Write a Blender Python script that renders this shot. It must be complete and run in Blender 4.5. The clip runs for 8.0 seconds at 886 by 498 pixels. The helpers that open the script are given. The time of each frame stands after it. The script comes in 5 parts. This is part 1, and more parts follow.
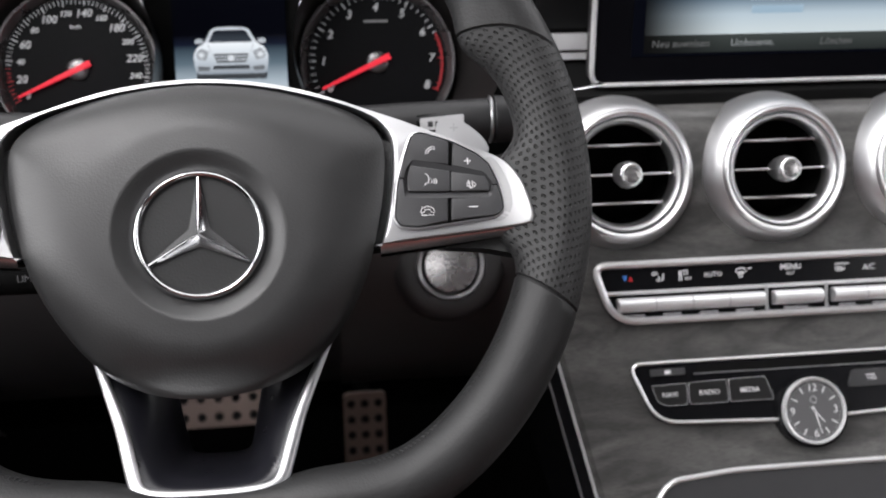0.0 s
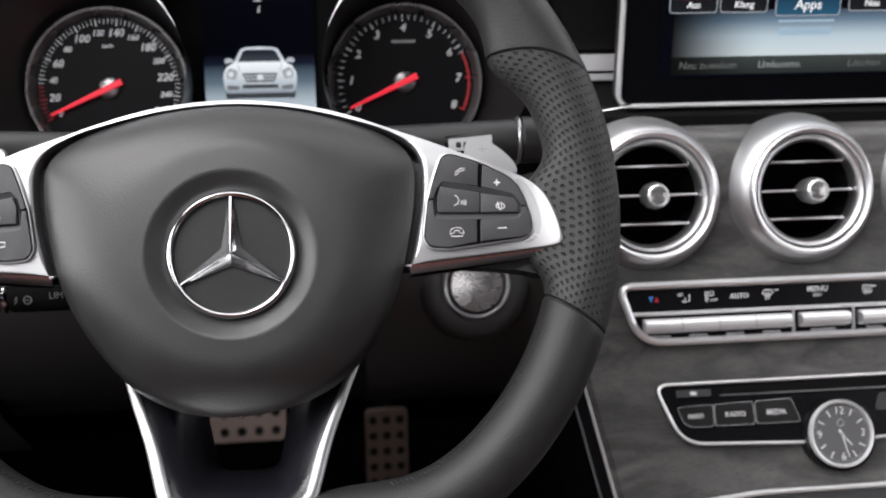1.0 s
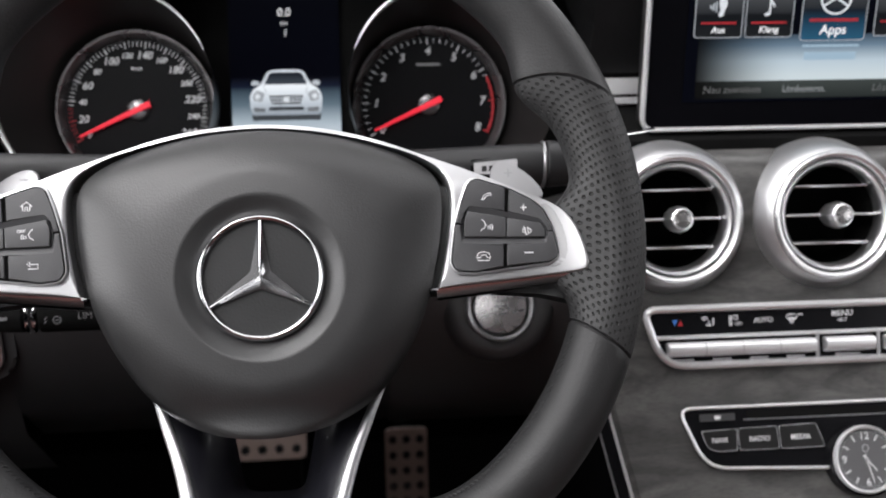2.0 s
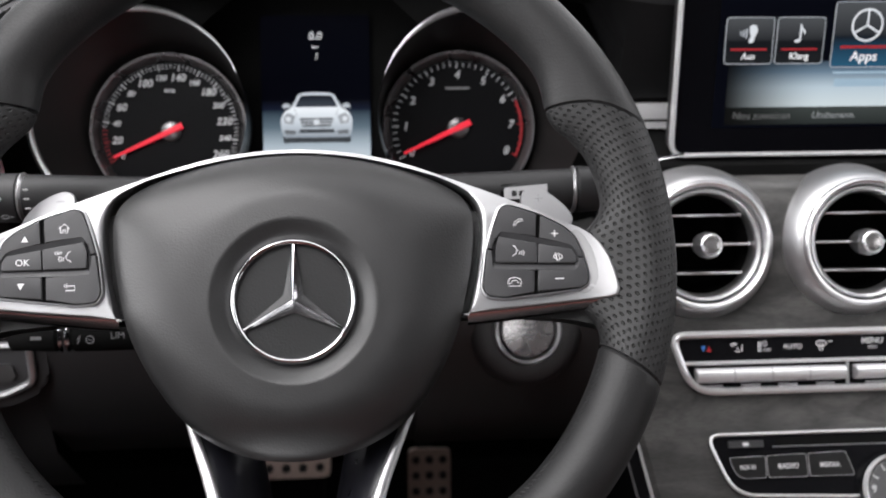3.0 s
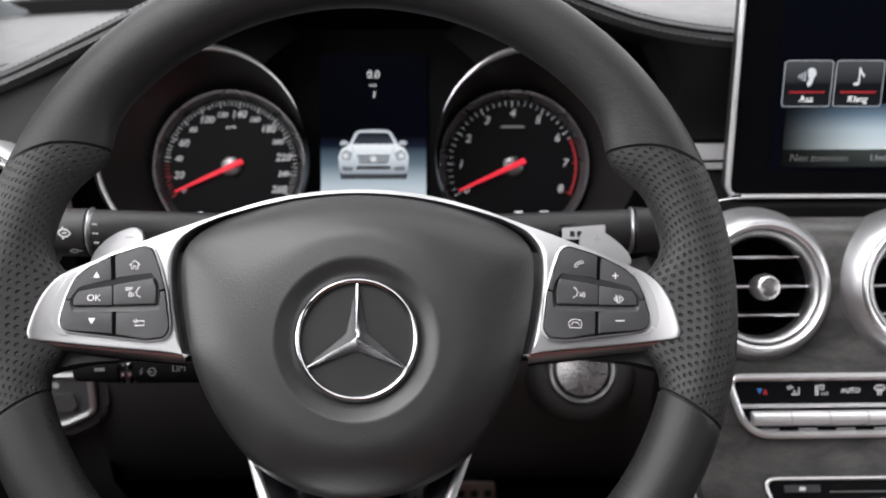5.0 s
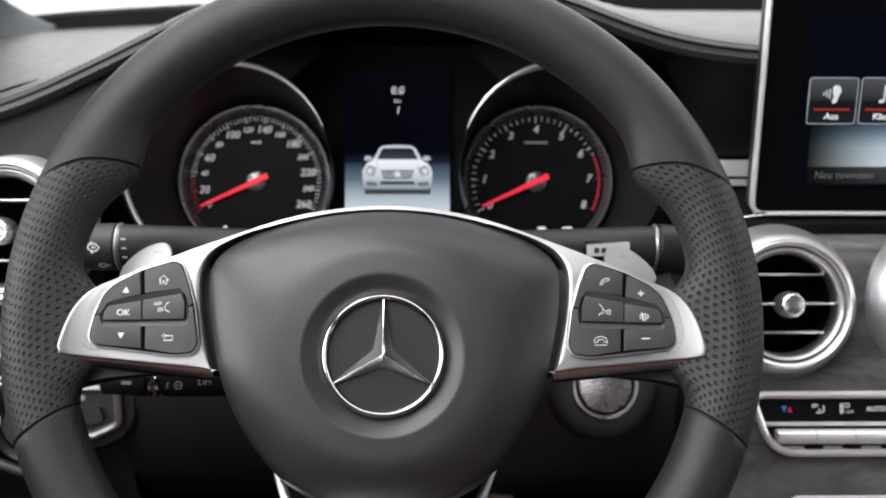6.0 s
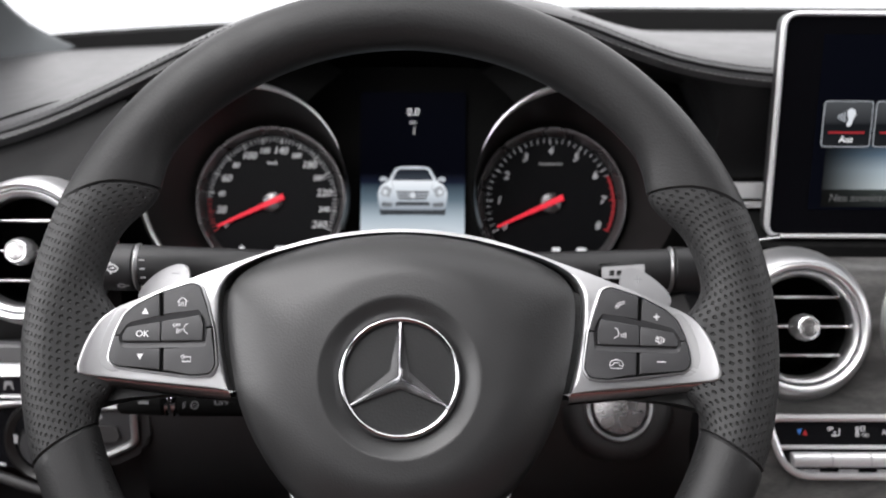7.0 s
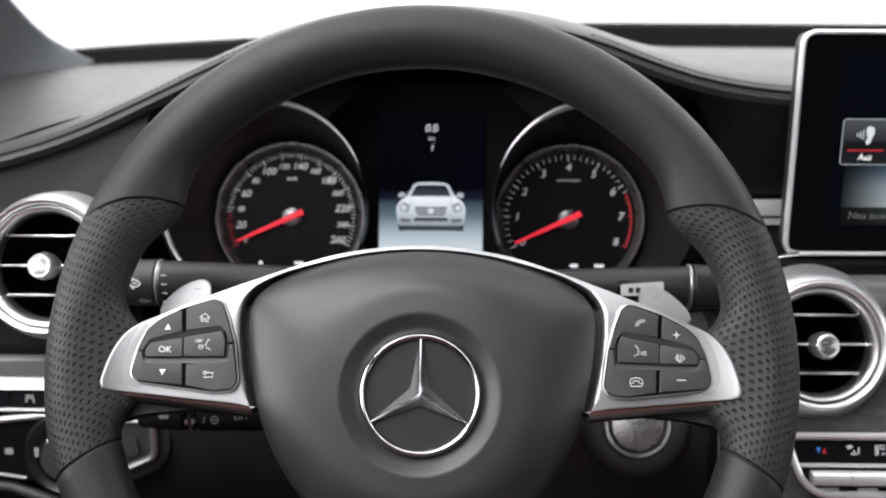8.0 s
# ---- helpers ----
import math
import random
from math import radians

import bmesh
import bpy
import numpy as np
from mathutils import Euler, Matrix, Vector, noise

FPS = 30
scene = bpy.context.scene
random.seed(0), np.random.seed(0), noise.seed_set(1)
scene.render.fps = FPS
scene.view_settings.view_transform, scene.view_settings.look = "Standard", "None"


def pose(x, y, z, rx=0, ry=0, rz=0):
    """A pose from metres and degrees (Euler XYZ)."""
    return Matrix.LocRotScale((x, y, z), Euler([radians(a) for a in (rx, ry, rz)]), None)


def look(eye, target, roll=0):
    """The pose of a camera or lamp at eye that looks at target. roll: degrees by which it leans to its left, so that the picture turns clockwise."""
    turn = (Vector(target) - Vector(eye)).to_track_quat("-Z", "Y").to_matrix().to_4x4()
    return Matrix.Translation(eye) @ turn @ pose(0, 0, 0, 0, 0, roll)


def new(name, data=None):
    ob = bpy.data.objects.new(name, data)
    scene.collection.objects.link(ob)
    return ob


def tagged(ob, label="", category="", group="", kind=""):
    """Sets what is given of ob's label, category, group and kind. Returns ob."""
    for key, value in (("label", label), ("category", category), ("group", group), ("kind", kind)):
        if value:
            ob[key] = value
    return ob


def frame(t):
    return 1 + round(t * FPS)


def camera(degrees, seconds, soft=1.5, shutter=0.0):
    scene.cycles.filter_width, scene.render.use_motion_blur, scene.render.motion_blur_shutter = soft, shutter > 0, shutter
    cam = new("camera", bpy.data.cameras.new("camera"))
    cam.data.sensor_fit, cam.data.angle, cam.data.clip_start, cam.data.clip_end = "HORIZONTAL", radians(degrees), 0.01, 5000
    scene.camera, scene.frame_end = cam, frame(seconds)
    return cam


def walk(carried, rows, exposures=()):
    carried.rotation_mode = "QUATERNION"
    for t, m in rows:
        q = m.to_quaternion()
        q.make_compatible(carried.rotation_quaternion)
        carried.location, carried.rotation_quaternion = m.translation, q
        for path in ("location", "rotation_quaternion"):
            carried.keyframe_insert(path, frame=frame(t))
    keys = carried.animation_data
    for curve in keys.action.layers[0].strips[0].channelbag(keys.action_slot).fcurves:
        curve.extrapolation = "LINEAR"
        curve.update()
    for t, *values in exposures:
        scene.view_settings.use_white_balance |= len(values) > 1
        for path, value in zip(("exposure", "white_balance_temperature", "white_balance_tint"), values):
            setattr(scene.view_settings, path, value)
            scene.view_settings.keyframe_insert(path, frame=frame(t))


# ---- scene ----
cam = camera(48.3, 8.0, soft=1.9)
cam.data.dof.use_dof, cam.data.dof.focus_distance, cam.data.dof.aperture_fstop = True, 0.47, 9.5
PATH = [
    (0, (0.05728, -0.43354, 0.87410), (0.17681, 0.46998, 0.46257), 0.40),
    (0.5, (0.05451, -0.43407, 0.87584), (0.16524, 0.47372, 0.47129), 0.40),
    (1, (0.05158, -0.43416, 0.87818), (0.15400, 0.47729, 0.47971), 0.37),
    (2.5, (0.04292, -0.43551, 0.88571), (0.12136, 0.48789, 0.50997), 0.33),
    (3, (0.03985, -0.43575, 0.88808), (0.10800, 0.49151, 0.51991), 0.37),
    (3.5, (0.03660, -0.43634, 0.88986), (0.09625, 0.49417, 0.52847), 0.33),
    (4, (0.03343, -0.43686, 0.89245), (0.08311, 0.49663, 0.53731), 0.33),
    (4.5, (0.03010, -0.43734, 0.89429), (0.07113, 0.49909, 0.54584), 0.37),
    (6, (0.02195, -0.43933, 0.89936), (0.03745, 0.50400, 0.56785), 0.30),
    (6.5, (0.02065, -0.44009, 0.90139), (0.03037, 0.50527, 0.57550), 0.29),
    (7, (0.01909, -0.44117, 0.90388), (0.02356, 0.50735, 0.58720), 0.29),
    (7.5, (0.01712, -0.44215, 0.90577), (0.01531, 0.50845, 0.59534), 0.26),
    (8, (0.01474, -0.44294, 0.90739), (0.00694, 0.50928, 0.60206), 0.28),
]
walk(cam, [(t, look(eye, target, roll)) for t, eye, target, roll in PATH], [(0, 0.04, 6380, 11.5), (8, 0.04, 6380, 11.5)])

# ---- light: a white studio round the car ----
world = bpy.data.worlds.new("studio")
scene.world = world
world.use_nodes = True
wn = world.node_tree.nodes
wl = world.node_tree.links
back = wn["Background"]
back.inputs["Strength"].default_value = 2.45
coords = wn.new("ShaderNodeTexCoord")
split = wn.new("ShaderNodeSeparateXYZ")
ramp = wn.new("ShaderNodeValToRGB")
ramp.color_ramp.elements[0].position, ramp.color_ramp.elements[0].color = -0.0, (0.55, 0.55, 0.56, 1)
ramp.color_ramp.elements[1].position, ramp.color_ramp.elements[1].color = 0.02, (1.0, 0.985, 0.98, 1)
wl.new(coords.outputs["Generated"], split.inputs[0])
wl.new(split.outputs["Z"], ramp.inputs[0])
wl.new(ramp.outputs[0], back.inputs["Color"])
# two area lamps added out of view to shape light on the wheel
key = bpy.data.lights.new("added_top_light", "AREA")
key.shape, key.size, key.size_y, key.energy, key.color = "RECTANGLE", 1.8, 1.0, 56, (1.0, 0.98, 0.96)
side = bpy.data.lights.new("added_side_light", "AREA")
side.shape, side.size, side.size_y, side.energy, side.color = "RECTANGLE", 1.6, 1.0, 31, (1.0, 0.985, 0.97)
new("added_side_light", side).matrix_world = look((-1.8, -0.50, 1.35), (0.0, 0.0, 0.7))
new("added_top_light", key).matrix_world = look((-0.78, -0.50, 2.4), (0.05, 0.0, 0.7))

# ---- materials ----
def material(name, color, rough=0.5, metal=0.0, vary=0.15, scale=60.0, bump=0.0, bump_scale=400.0, spec=0.5, stretch=(1, 1, 1), coat=0.0, glow=None, rough_vary=0.08):
    mat = bpy.data.materials.new(name)
    mat.use_nodes = True
    n, l = mat.node_tree.nodes, mat.node_tree.links
    b = n["Principled BSDF"]
    b.inputs["Metallic"].default_value = metal
    b.inputs["Specular IOR Level"].default_value = spec
    b.inputs["Coat Weight"].default_value = coat
    b.inputs["Coat Roughness"].default_value = 0.05
    tc = n.new("ShaderNodeTexCoord")
    mp = n.new("ShaderNodeMapping")
    mp.inputs["Scale"].default_value = stretch
    l.new(tc.outputs["Object"], mp.inputs[0])
    no = n.new("ShaderNodeTexNoise")
    no.inputs["Scale"].default_value, no.inputs["Detail"].default_value = scale, 4
    l.new(mp.outputs[0], no.inputs["Vector"])
    mix = n.new("ShaderNodeMix")
    mix.data_type = "RGBA"
    mix.inputs[6].default_value = (*[c * (1 - vary) for c in color], 1)
    mix.inputs[7].default_value = (*[min(1, c * (1 + vary)) for c in color], 1)
    l.new(no.outputs["Fac"], mix.inputs[0])
    l.new(mix.outputs[2], b.inputs["Base Color"])
    mr = n.new("ShaderNodeMapRange")
    mr.inputs["To Min"].default_value, mr.inputs["To Max"].default_value = max(0.02, rough - rough_vary), min(1, rough + rough_vary)
    l.new(no.outputs["Fac"], mr.inputs["Value"])
    l.new(mr.outputs[0], b.inputs["Roughness"])
    if bump:
        vo = n.new("ShaderNodeTexVoronoi")
        vo.inputs["Scale"].default_value = bump_scale
        l.new(tc.outputs["Object"], vo.inputs["Vector"])
        bp = n.new("ShaderNodeBump")
        bp.inputs["Strength"].default_value, bp.inputs["Distance"].default_value = bump, 0.0004
        l.new(vo.outputs["Distance"], bp.inputs["Height"])
        l.new(bp.outputs[0], b.inputs["Normal"])
    if glow:
        b.inputs["Emission Color"].default_value, b.inputs["Emission Strength"].default_value = (*glow[0], 1), glow[1]
    return mat


def perforated(name, color):
    """Leather with a lattice of small punched holes, laid out in metres along the grip."""
    mat = material(name, color, 0.55, bump=0.0, spec=0.36)
    n, l = mat.node_tree.nodes, mat.node_tree.links
    b = n["Principled BSDF"]
    uv = n.new("ShaderNodeUVMap")
    scl = n.new("ShaderNodeVectorMath")
    scl.operation = "MULTIPLY"
    scl.inputs[1].default_value = (1 / 0.0044, 1 / 0.0049, 0)
    l.new(uv.outputs[0], scl.inputs[0])
    dist = []
    for shift in (0.0, 0.5):
        add = n.new("ShaderNodeVectorMath")
        add.inputs[1].default_value = (shift, shift, 0)
        fr = n.new("ShaderNodeVectorMath")
        fr.operation = "FRACTION"
        sub = n.new("ShaderNodeVectorMath")
        sub.operation = "SUBTRACT"
        sub.inputs[1].default_value = (0.5, 0.5, 0)
        asp = n.new("ShaderNodeVectorMath")
        asp.operation = "MULTIPLY"
        asp.inputs[1].default_value = (0.0050, 0.0078, 0)
        ln = n.new("ShaderNodeVectorMath")
        ln.operation = "LENGTH"
        l.new(scl.outputs[0], add.inputs[0])
        l.new(add.outputs[0], fr.inputs[0])
        l.new(fr.outputs[0], sub.inputs[0])
        l.new(sub.outputs[0], asp.inputs[0])
        l.new(asp.outputs[0], ln.inputs[0])
        dist.append(ln.outputs["Value"])
    mn = n.new("ShaderNodeMath")
    mn.operation = "MINIMUM"
    l.new(dist[0], mn.inputs[0])
    l.new(dist[1], mn.inputs[1])
    mr = n.new("ShaderNodeMapRange")
    mr.interpolation_type = "SMOOTHSTEP"
    mr.inputs["From Min"].default_value, mr.inputs["From Max"].default_value = 0.00055, 0.0012
    l.new(mn.outputs[0], mr.inputs["Value"])
    mul = n.new("ShaderNodeMix")
    mul.data_type = "RGBA"
    mul.inputs[6].default_value = (*[c * 0.05 for c in color], 1)
    mul.inputs[7].default_value = (*color, 1)
    l.new(mr.outputs[0], mul.inputs[0])
    l.new(mul.outputs[2], b.inputs["Base Color"])
    bp = n.new("ShaderNodeBump")
    bp.inputs["Strength"].default_value, bp.inputs["Distance"].default_value = 1.0, 0.0016
    l.new(mr.outputs[0], bp.inputs["Height"])
    l.new(bp.outputs[0], b.inputs["Normal"])
    return mat


def wood(name):
    """Dark grey open-pored ash veneer: long bands and short fine pores along x."""
    mat = material(name, (0.055, 0.055, 0.056), 0.33)
    n, l = mat.node_tree.nodes, mat.node_tree.links
    b = n["Principled BSDF"]
    tc = n.new("ShaderNodeTexCoord")
    outs = []
    for s, sc, det, dst in (((2.2, 5, 7), 6, 4, 2.2), ((30, 160, 200), 8, 5, 0.4)):
        mp = n.new("ShaderNodeMapping")
        mp.inputs["Scale"].default_value = s
        mp.inputs["Rotation"].default_value = (0, 0.18, 0)
        no = n.new("ShaderNodeTexNoise")
        no.inputs["Scale"].default_value, no.inputs["Detail"].default_value, no.inputs["Distortion"].default_value = sc, det, dst
        l.new(tc.outputs["Object"], mp.inputs[0])
        l.new(mp.outputs[0], no.inputs["Vector"])
        outs.append(no.outputs["Fac"])
    r1 = n.new("ShaderNodeValToRGB")
    r1.color_ramp.elements[0].position, r1.color_ramp.elements[0].color = 0.34, (0.056, 0.055, 0.054, 1)
    r1.color_ramp.elements[1].position, r1.color_ramp.elements[1].color = 0.68, (0.130, 0.127, 0.124, 1)
    l.new(outs[0], r1.inputs[0])
    r2 = n.new("ShaderNodeValToRGB")
    r2.color_ramp.elements[0].position, r2.color_ramp.elements[0].color = 0.36, (0.72, 0.72, 0.72, 1)
    r2.color_ramp.elements[1].position, r2.color_ramp.elements[1].color = 0.55, (1, 1, 1, 1)
    l.new(outs[1], r2.inputs[0])
    mx = n.new("ShaderNodeMix")
    mx.data_type, mx.blend_type = "RGBA", "MULTIPLY"
    mx.inputs[0].default_value = 1
    l.new(r1.outputs[0], mx.inputs[6])
    l.new(r2.outputs[0], mx.inputs[7])
    l.new(mx.outputs[2], b.inputs["Base Color"])
    bp = n.new("ShaderNodeBump")
    bp.inputs["Strength"].default_value, bp.inputs["Distance"].default_value = 0.25, 0.0003
    l.new(outs[1], bp.inputs["Height"])
    l.new(bp.outputs[0], b.inputs["Normal"])
    return mat


LEATHER = material("black_leather", (0.013, 0.013, 0.0134), 0.50, spec=0.36, bump=0.25, bump_scale=700)
PERF = perforated("perforated_leather", (0.018, 0.018, 0.0185))
COVER = material("airbag_cover", (0.019, 0.019, 0.0194), 0.40, spec=0.50, bump=0.16, bump_scale=950)
BADGE_BLACK = material("badge_plate_black", (0.013, 0.013, 0.0135), 0.5, spec=0.30, bump=0.16, bump_scale=950)
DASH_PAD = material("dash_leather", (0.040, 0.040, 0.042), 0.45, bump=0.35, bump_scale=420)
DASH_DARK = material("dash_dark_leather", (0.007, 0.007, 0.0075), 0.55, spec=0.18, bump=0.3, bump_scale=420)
PLASTIC = material("dark_plastic", (0.015, 0.015, 0.016), 0.5, bump=0.15, bump_scale=900)
DASH_LOW = material("dash_lower_plastic", (0.038, 0.037, 0.0375), 0.5, bump=0.2, bump_scale=800)
KEY = material("key_rubber", (0.034, 0.034, 0.036), 0.5, bump=0.1, bump_scale=1200)
GLOSS = material("piano_black", (0.006, 0.006, 0.007), 0.18, vary=0.05, rough_vary=0.03, spec=0.28)
SCREEN_GLASS = material("screen_glass", (0.003, 0.003, 0.004), 0.12, vary=0.05, rough_vary=0.03, spec=0.14)
INSERT = material("insert_black", (0.008, 0.008, 0.011), 0.30, vary=0.05, spec=0.6)
GLOSS_SOFT = material("satin_black", (0.010, 0.009, 0.009), 0.32, vary=0.05)
BLACK = material("matt_black", (0.0045, 0.0045, 0.0045), 0.85, spec=0.08)
SATIN = material("satin_silver", (0.47, 0.47, 0.48), 0.34, metal=0.88, vary=0.03, rough_vary=0.012)
CAP_STEEL = material("cap_steel", (0.72, 0.70, 0.70), 0.27, metal=0.9, vary=0.12, scale=140)
ROCKER = material("rocker_silver", (0.90, 0.90, 0.91), 0.30, metal=0.60, vary=0.03, rough_vary=0.01)
VENT_SILVER = material("vent_silver", (0.62, 0.62, 0.63), 0.40, metal=0.92, vary=0.03, rough_vary=0.01)
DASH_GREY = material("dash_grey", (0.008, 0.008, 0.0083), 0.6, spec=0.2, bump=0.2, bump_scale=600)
TRIM_GREY = material("trim_grey_satin", (0.17, 0.17, 0.175), 0.42, vary=0.05, bump=0.08, bump_scale=900)
FRAME_SILVER = material("frame_silver", (0.84, 0.84, 0.85), 0.34, metal=0.65, vary=0.03, rough_vary=0.01)
BEZEL_SHADED = material("shaded_bezel", (0.34, 0.34, 0.345), 0.42, metal=0.7, vary=0.03)
FLANK = material("polished_flank", (0.55, 0.53, 0.53), 0.22, metal=1.0, vary=0.03, rough_vary=0.02)
CHROME_SOFT = material("soft_chrome", (0.88, 0.88, 0.89), 0.33, metal=1.0, vary=0.03, rough_vary=0.02)
CHROME_STAR = material("star_chrome", (0.60, 0.60, 0.61), 0.10, metal=1.0, vary=0.02, rough_vary=0.01)
CHROME = material("chrome", (0.82, 0.82, 0.83), 0.09, metal=1.0, vary=0.02, rough_vary=0.01)
STEEL = material("brushed_steel", (0.54, 0.43, 0.38), 0.35, metal=0.85, vary=0.1)
WOOD = wood("grey_ash_wood")
THREAD = material("grey_thread", (0.11, 0.11, 0.11), 0.7)
THREAD_DARK = material("dark_thread", (0.020, 0.020, 0.021), 0.6)
CLOCK_FACE = material("clock_grey", (0.095, 0.095, 0.098), 0.35, vary=0.05)
RUBBER = material("pedal_rubber", (0.012, 0.012, 0.012), 0.7)
MARK = material("printed_white", (0.66, 0.66, 0.67), 0.5, vary=0.03)
MARK_FAINT = material("printed_faint", (0.13, 0.13, 0.135), 0.5, vary=0.03)
MARK_DIM = material("printed_grey", (0.33, 0.33, 0.34), 0.5, vary=0.03)
KEY_GREY = material("flat_key_grey", (0.011, 0.011, 0.011), 0.35, vary=0.05)
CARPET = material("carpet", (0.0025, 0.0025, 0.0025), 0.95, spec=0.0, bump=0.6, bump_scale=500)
BROWN = material("brown_leather", (0.11, 0.036, 0.030), 0.5, bump=0.3, bump_scale=420)
PADDLE_GREY = material("paddle_silver", (0.43, 0.43, 0.44), 0.38, metal=0.7, vary=0.05)
CLOTH = material("pillar_cloth", (0.07, 0.076, 0.08), 0.9, bump=0.3, bump_scale=900)
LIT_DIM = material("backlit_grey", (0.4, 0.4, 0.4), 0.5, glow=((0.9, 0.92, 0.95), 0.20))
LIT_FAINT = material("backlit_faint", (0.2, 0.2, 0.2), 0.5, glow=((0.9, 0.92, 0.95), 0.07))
LIT = material("backlit_white", (0.6, 0.6, 0.6), 0.5, glow=((0.9, 0.92, 0.95), 0.45))
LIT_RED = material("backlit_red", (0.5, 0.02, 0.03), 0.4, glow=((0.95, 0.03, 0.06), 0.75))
RED_DIM = material("red_scale", (0.28, 0.01, 0.015), 0.5, glow=((0.6, 0.02, 0.03), 0.12))
BLUE = material("blue_mark", (0.03, 0.12, 0.4), 0.5, glow=((0.1, 0.3, 0.7), 0.15))
SCREEN_OFF = material("screen_dark", (0.002, 0.0025, 0.004), 0.25, spec=0.008, glow=((0.001, 0.001, 0.003), 0.6), vary=0.02, rough_vary=0.02)
CAR_PALE = material("screen_car_pale", (0.1, 0.1, 0.1), 0.4, glow=((0.58, 0.63, 0.68), 0.65))
SIGN_FIELD = material("sign_field", (0.46, 0.46, 0.47), 0.45, vary=0.04)
DIAL_FACE = material("dial_face", (0.005, 0.005, 0.006), 0.45, vary=0.05, spec=0.10)
CAR_WHITE = material("screen_car_white", (0.1, 0.1, 0.1), 0.4, glow=((0.80, 0.84, 0.88), 0.75))
CAR_GREY = material("screen_car_grey", (0.1, 0.1, 0.1), 0.4, glow=((0.40, 0.44, 0.48), 0.6))
CAR_SLATE = material("screen_car_slate", (0.05, 0.05, 0.05), 0.4, glow=((0.15, 0.17, 0.19), 0.6))
CAR_DARK = material("screen_car_dark", (0.01, 0.01, 0.01), 0.4, glow=((0.03, 0.04, 0.05), 0.6))


def gradient(name, low, high, v0, v1, strength=1.0, fade=0.0, stops=()):
    """A lit screen area whose light runs from low to high along the local y axis."""
    mat = bpy.data.materials.new(name)
    mat.use_nodes = True
    n, l = mat.node_tree.nodes, mat.node_tree.links
    b = n["Principled BSDF"]
    b.inputs["Base Color"].default_value, b.inputs["Roughness"].default_value, b.inputs["Specular IOR Level"].default_value = (0.005, 0.005, 0.005, 1), 0.25, 0.008
    tc, sp, mr, rp = n.new("ShaderNodeTexCoord"), n.new("ShaderNodeSeparateXYZ"), n.new("ShaderNodeMapRange"), n.new("ShaderNodeValToRGB")
    mr.inputs["From Min"].default_value, mr.inputs["From Max"].default_value = v0, v1
    rp.color_ramp.elements[0].color, rp.color_ramp.elements[1].color = (*low, 1), (*high, 1)
    for place, tone in stops:
        rp.color_ramp.elements.new(place).color = (*tone, 1)
    l.new(tc.outputs["Object"], sp.inputs[0])
    l.new(sp.outputs["Y"], mr.inputs["Value"])
    l.new(mr.outputs[0], rp.inputs[0])
    l.new(rp.outputs[0], b.inputs["Emission Color"])
    b.inputs["Emission Strength"].default_value = strength
    if fade:
        mx, fr = n.new("ShaderNodeMath"), n.new("ShaderNodeMapRange")
        fr.interpolation_type = "SMOOTHSTEP"
        fr.inputs["From Min"].default_value, fr.inputs["From Max"].default_value = fade
        fr.inputs["To Max"].default_value = strength
        l.new(sp.outputs["X"], fr.inputs["Value"])
        l.new(fr.outputs[0], b.inputs["Emission Strength"])
    return mat


# ---- building helpers ----
def facing(x, y, z, tilt):
    """A pose whose local x runs right, y up the face and z out towards the driver; tilt: degrees that the face leans back."""
    return pose(x, y, z, 90 - tilt)


def thing(name, m, label, category, group="", kind=""):
    ob = new(name)
    ob.empty_display_size = 0.02
    ob.matrix_basis = m
    return tagged(ob, label, category, group, kind)


def part(name, bm, mat, parent, label="", m=None, flat=False):
    bmesh.ops.recalc_face_normals(bm, faces=bm.faces)
    me = bpy.data.meshes.new(name)
    bm.to_mesh(me)
    bm.free()
    me.materials.append(mat)
    if not flat:
        me.shade_smooth()
        me.set_sharp_from_angle(angle=radians(18 if me.attributes.get("plate") else 38))
    ob = new(name, me)
    ob.parent = parent
    if m is not None:
        ob.matrix_basis = m
    if label:
        ob["label"] = label
    return ob


def rounded(pts, r, n=5):
    """The polygon with its corners rounded off; r: one radius or one for each corner."""
    out = []
    k = len(pts)
    for i in range(k):
        p, a, b = Vector(pts[i]), Vector(pts[i - 1]), Vector(pts[(i + 1) % k])
        rad = r[i] if isinstance(r, (list, tuple)) else r
        da, db = (a - p), (b - p)
        cut = min(rad, da.length * 0.48, db.length * 0.48)
        p0, p1 = p + da.normalized() * cut, p + db.normalized() * cut
        for j in range(n + 1):
            f = j / n
            out.append(tuple((1 - f) ** 2 * p0 + 2 * f * (1 - f) * p + f * f * p1))
    return out


def slab(pts, z0, z1, bevel=0.0005, seg=2, bm=None):
    """A plate of that outline between two heights with its upper edge rounded."""
    bm = bm or bmesh.new()
    if not bm.faces.layers.int.get("plate"):
        bm.faces.layers.int.new("plate")
    lo = [bm.verts.new((*p, z0)) for p in pts]
    hi = [bm.verts.new((*p, z1)) for p in pts]
    k = len(pts)
    for i in range(k):
        bm.faces.new((lo[i], lo[(i + 1) % k], hi[(i + 1) % k], hi[i]))
    bm.faces.new(hi)
    bm.faces.new(lo[::-1])
    if bevel:
        edges = [e for e in (bm.edges.get((hi[i], hi[(i + 1) % k])) for i in range(k)) if e]
        bmesh.ops.bevel(bm, geom=edges, offset=bevel, segments=seg, affect="EDGES", profile=0.5, clamp_overlap=True)
    return bm


def rect(x0, y0, x1, y1):
    return [(x0, y0), (x1, y0), (x1, y1), (x0, y1)]


def mirror(pts):
    return [(-x, y) for x, y in pts][::-1]


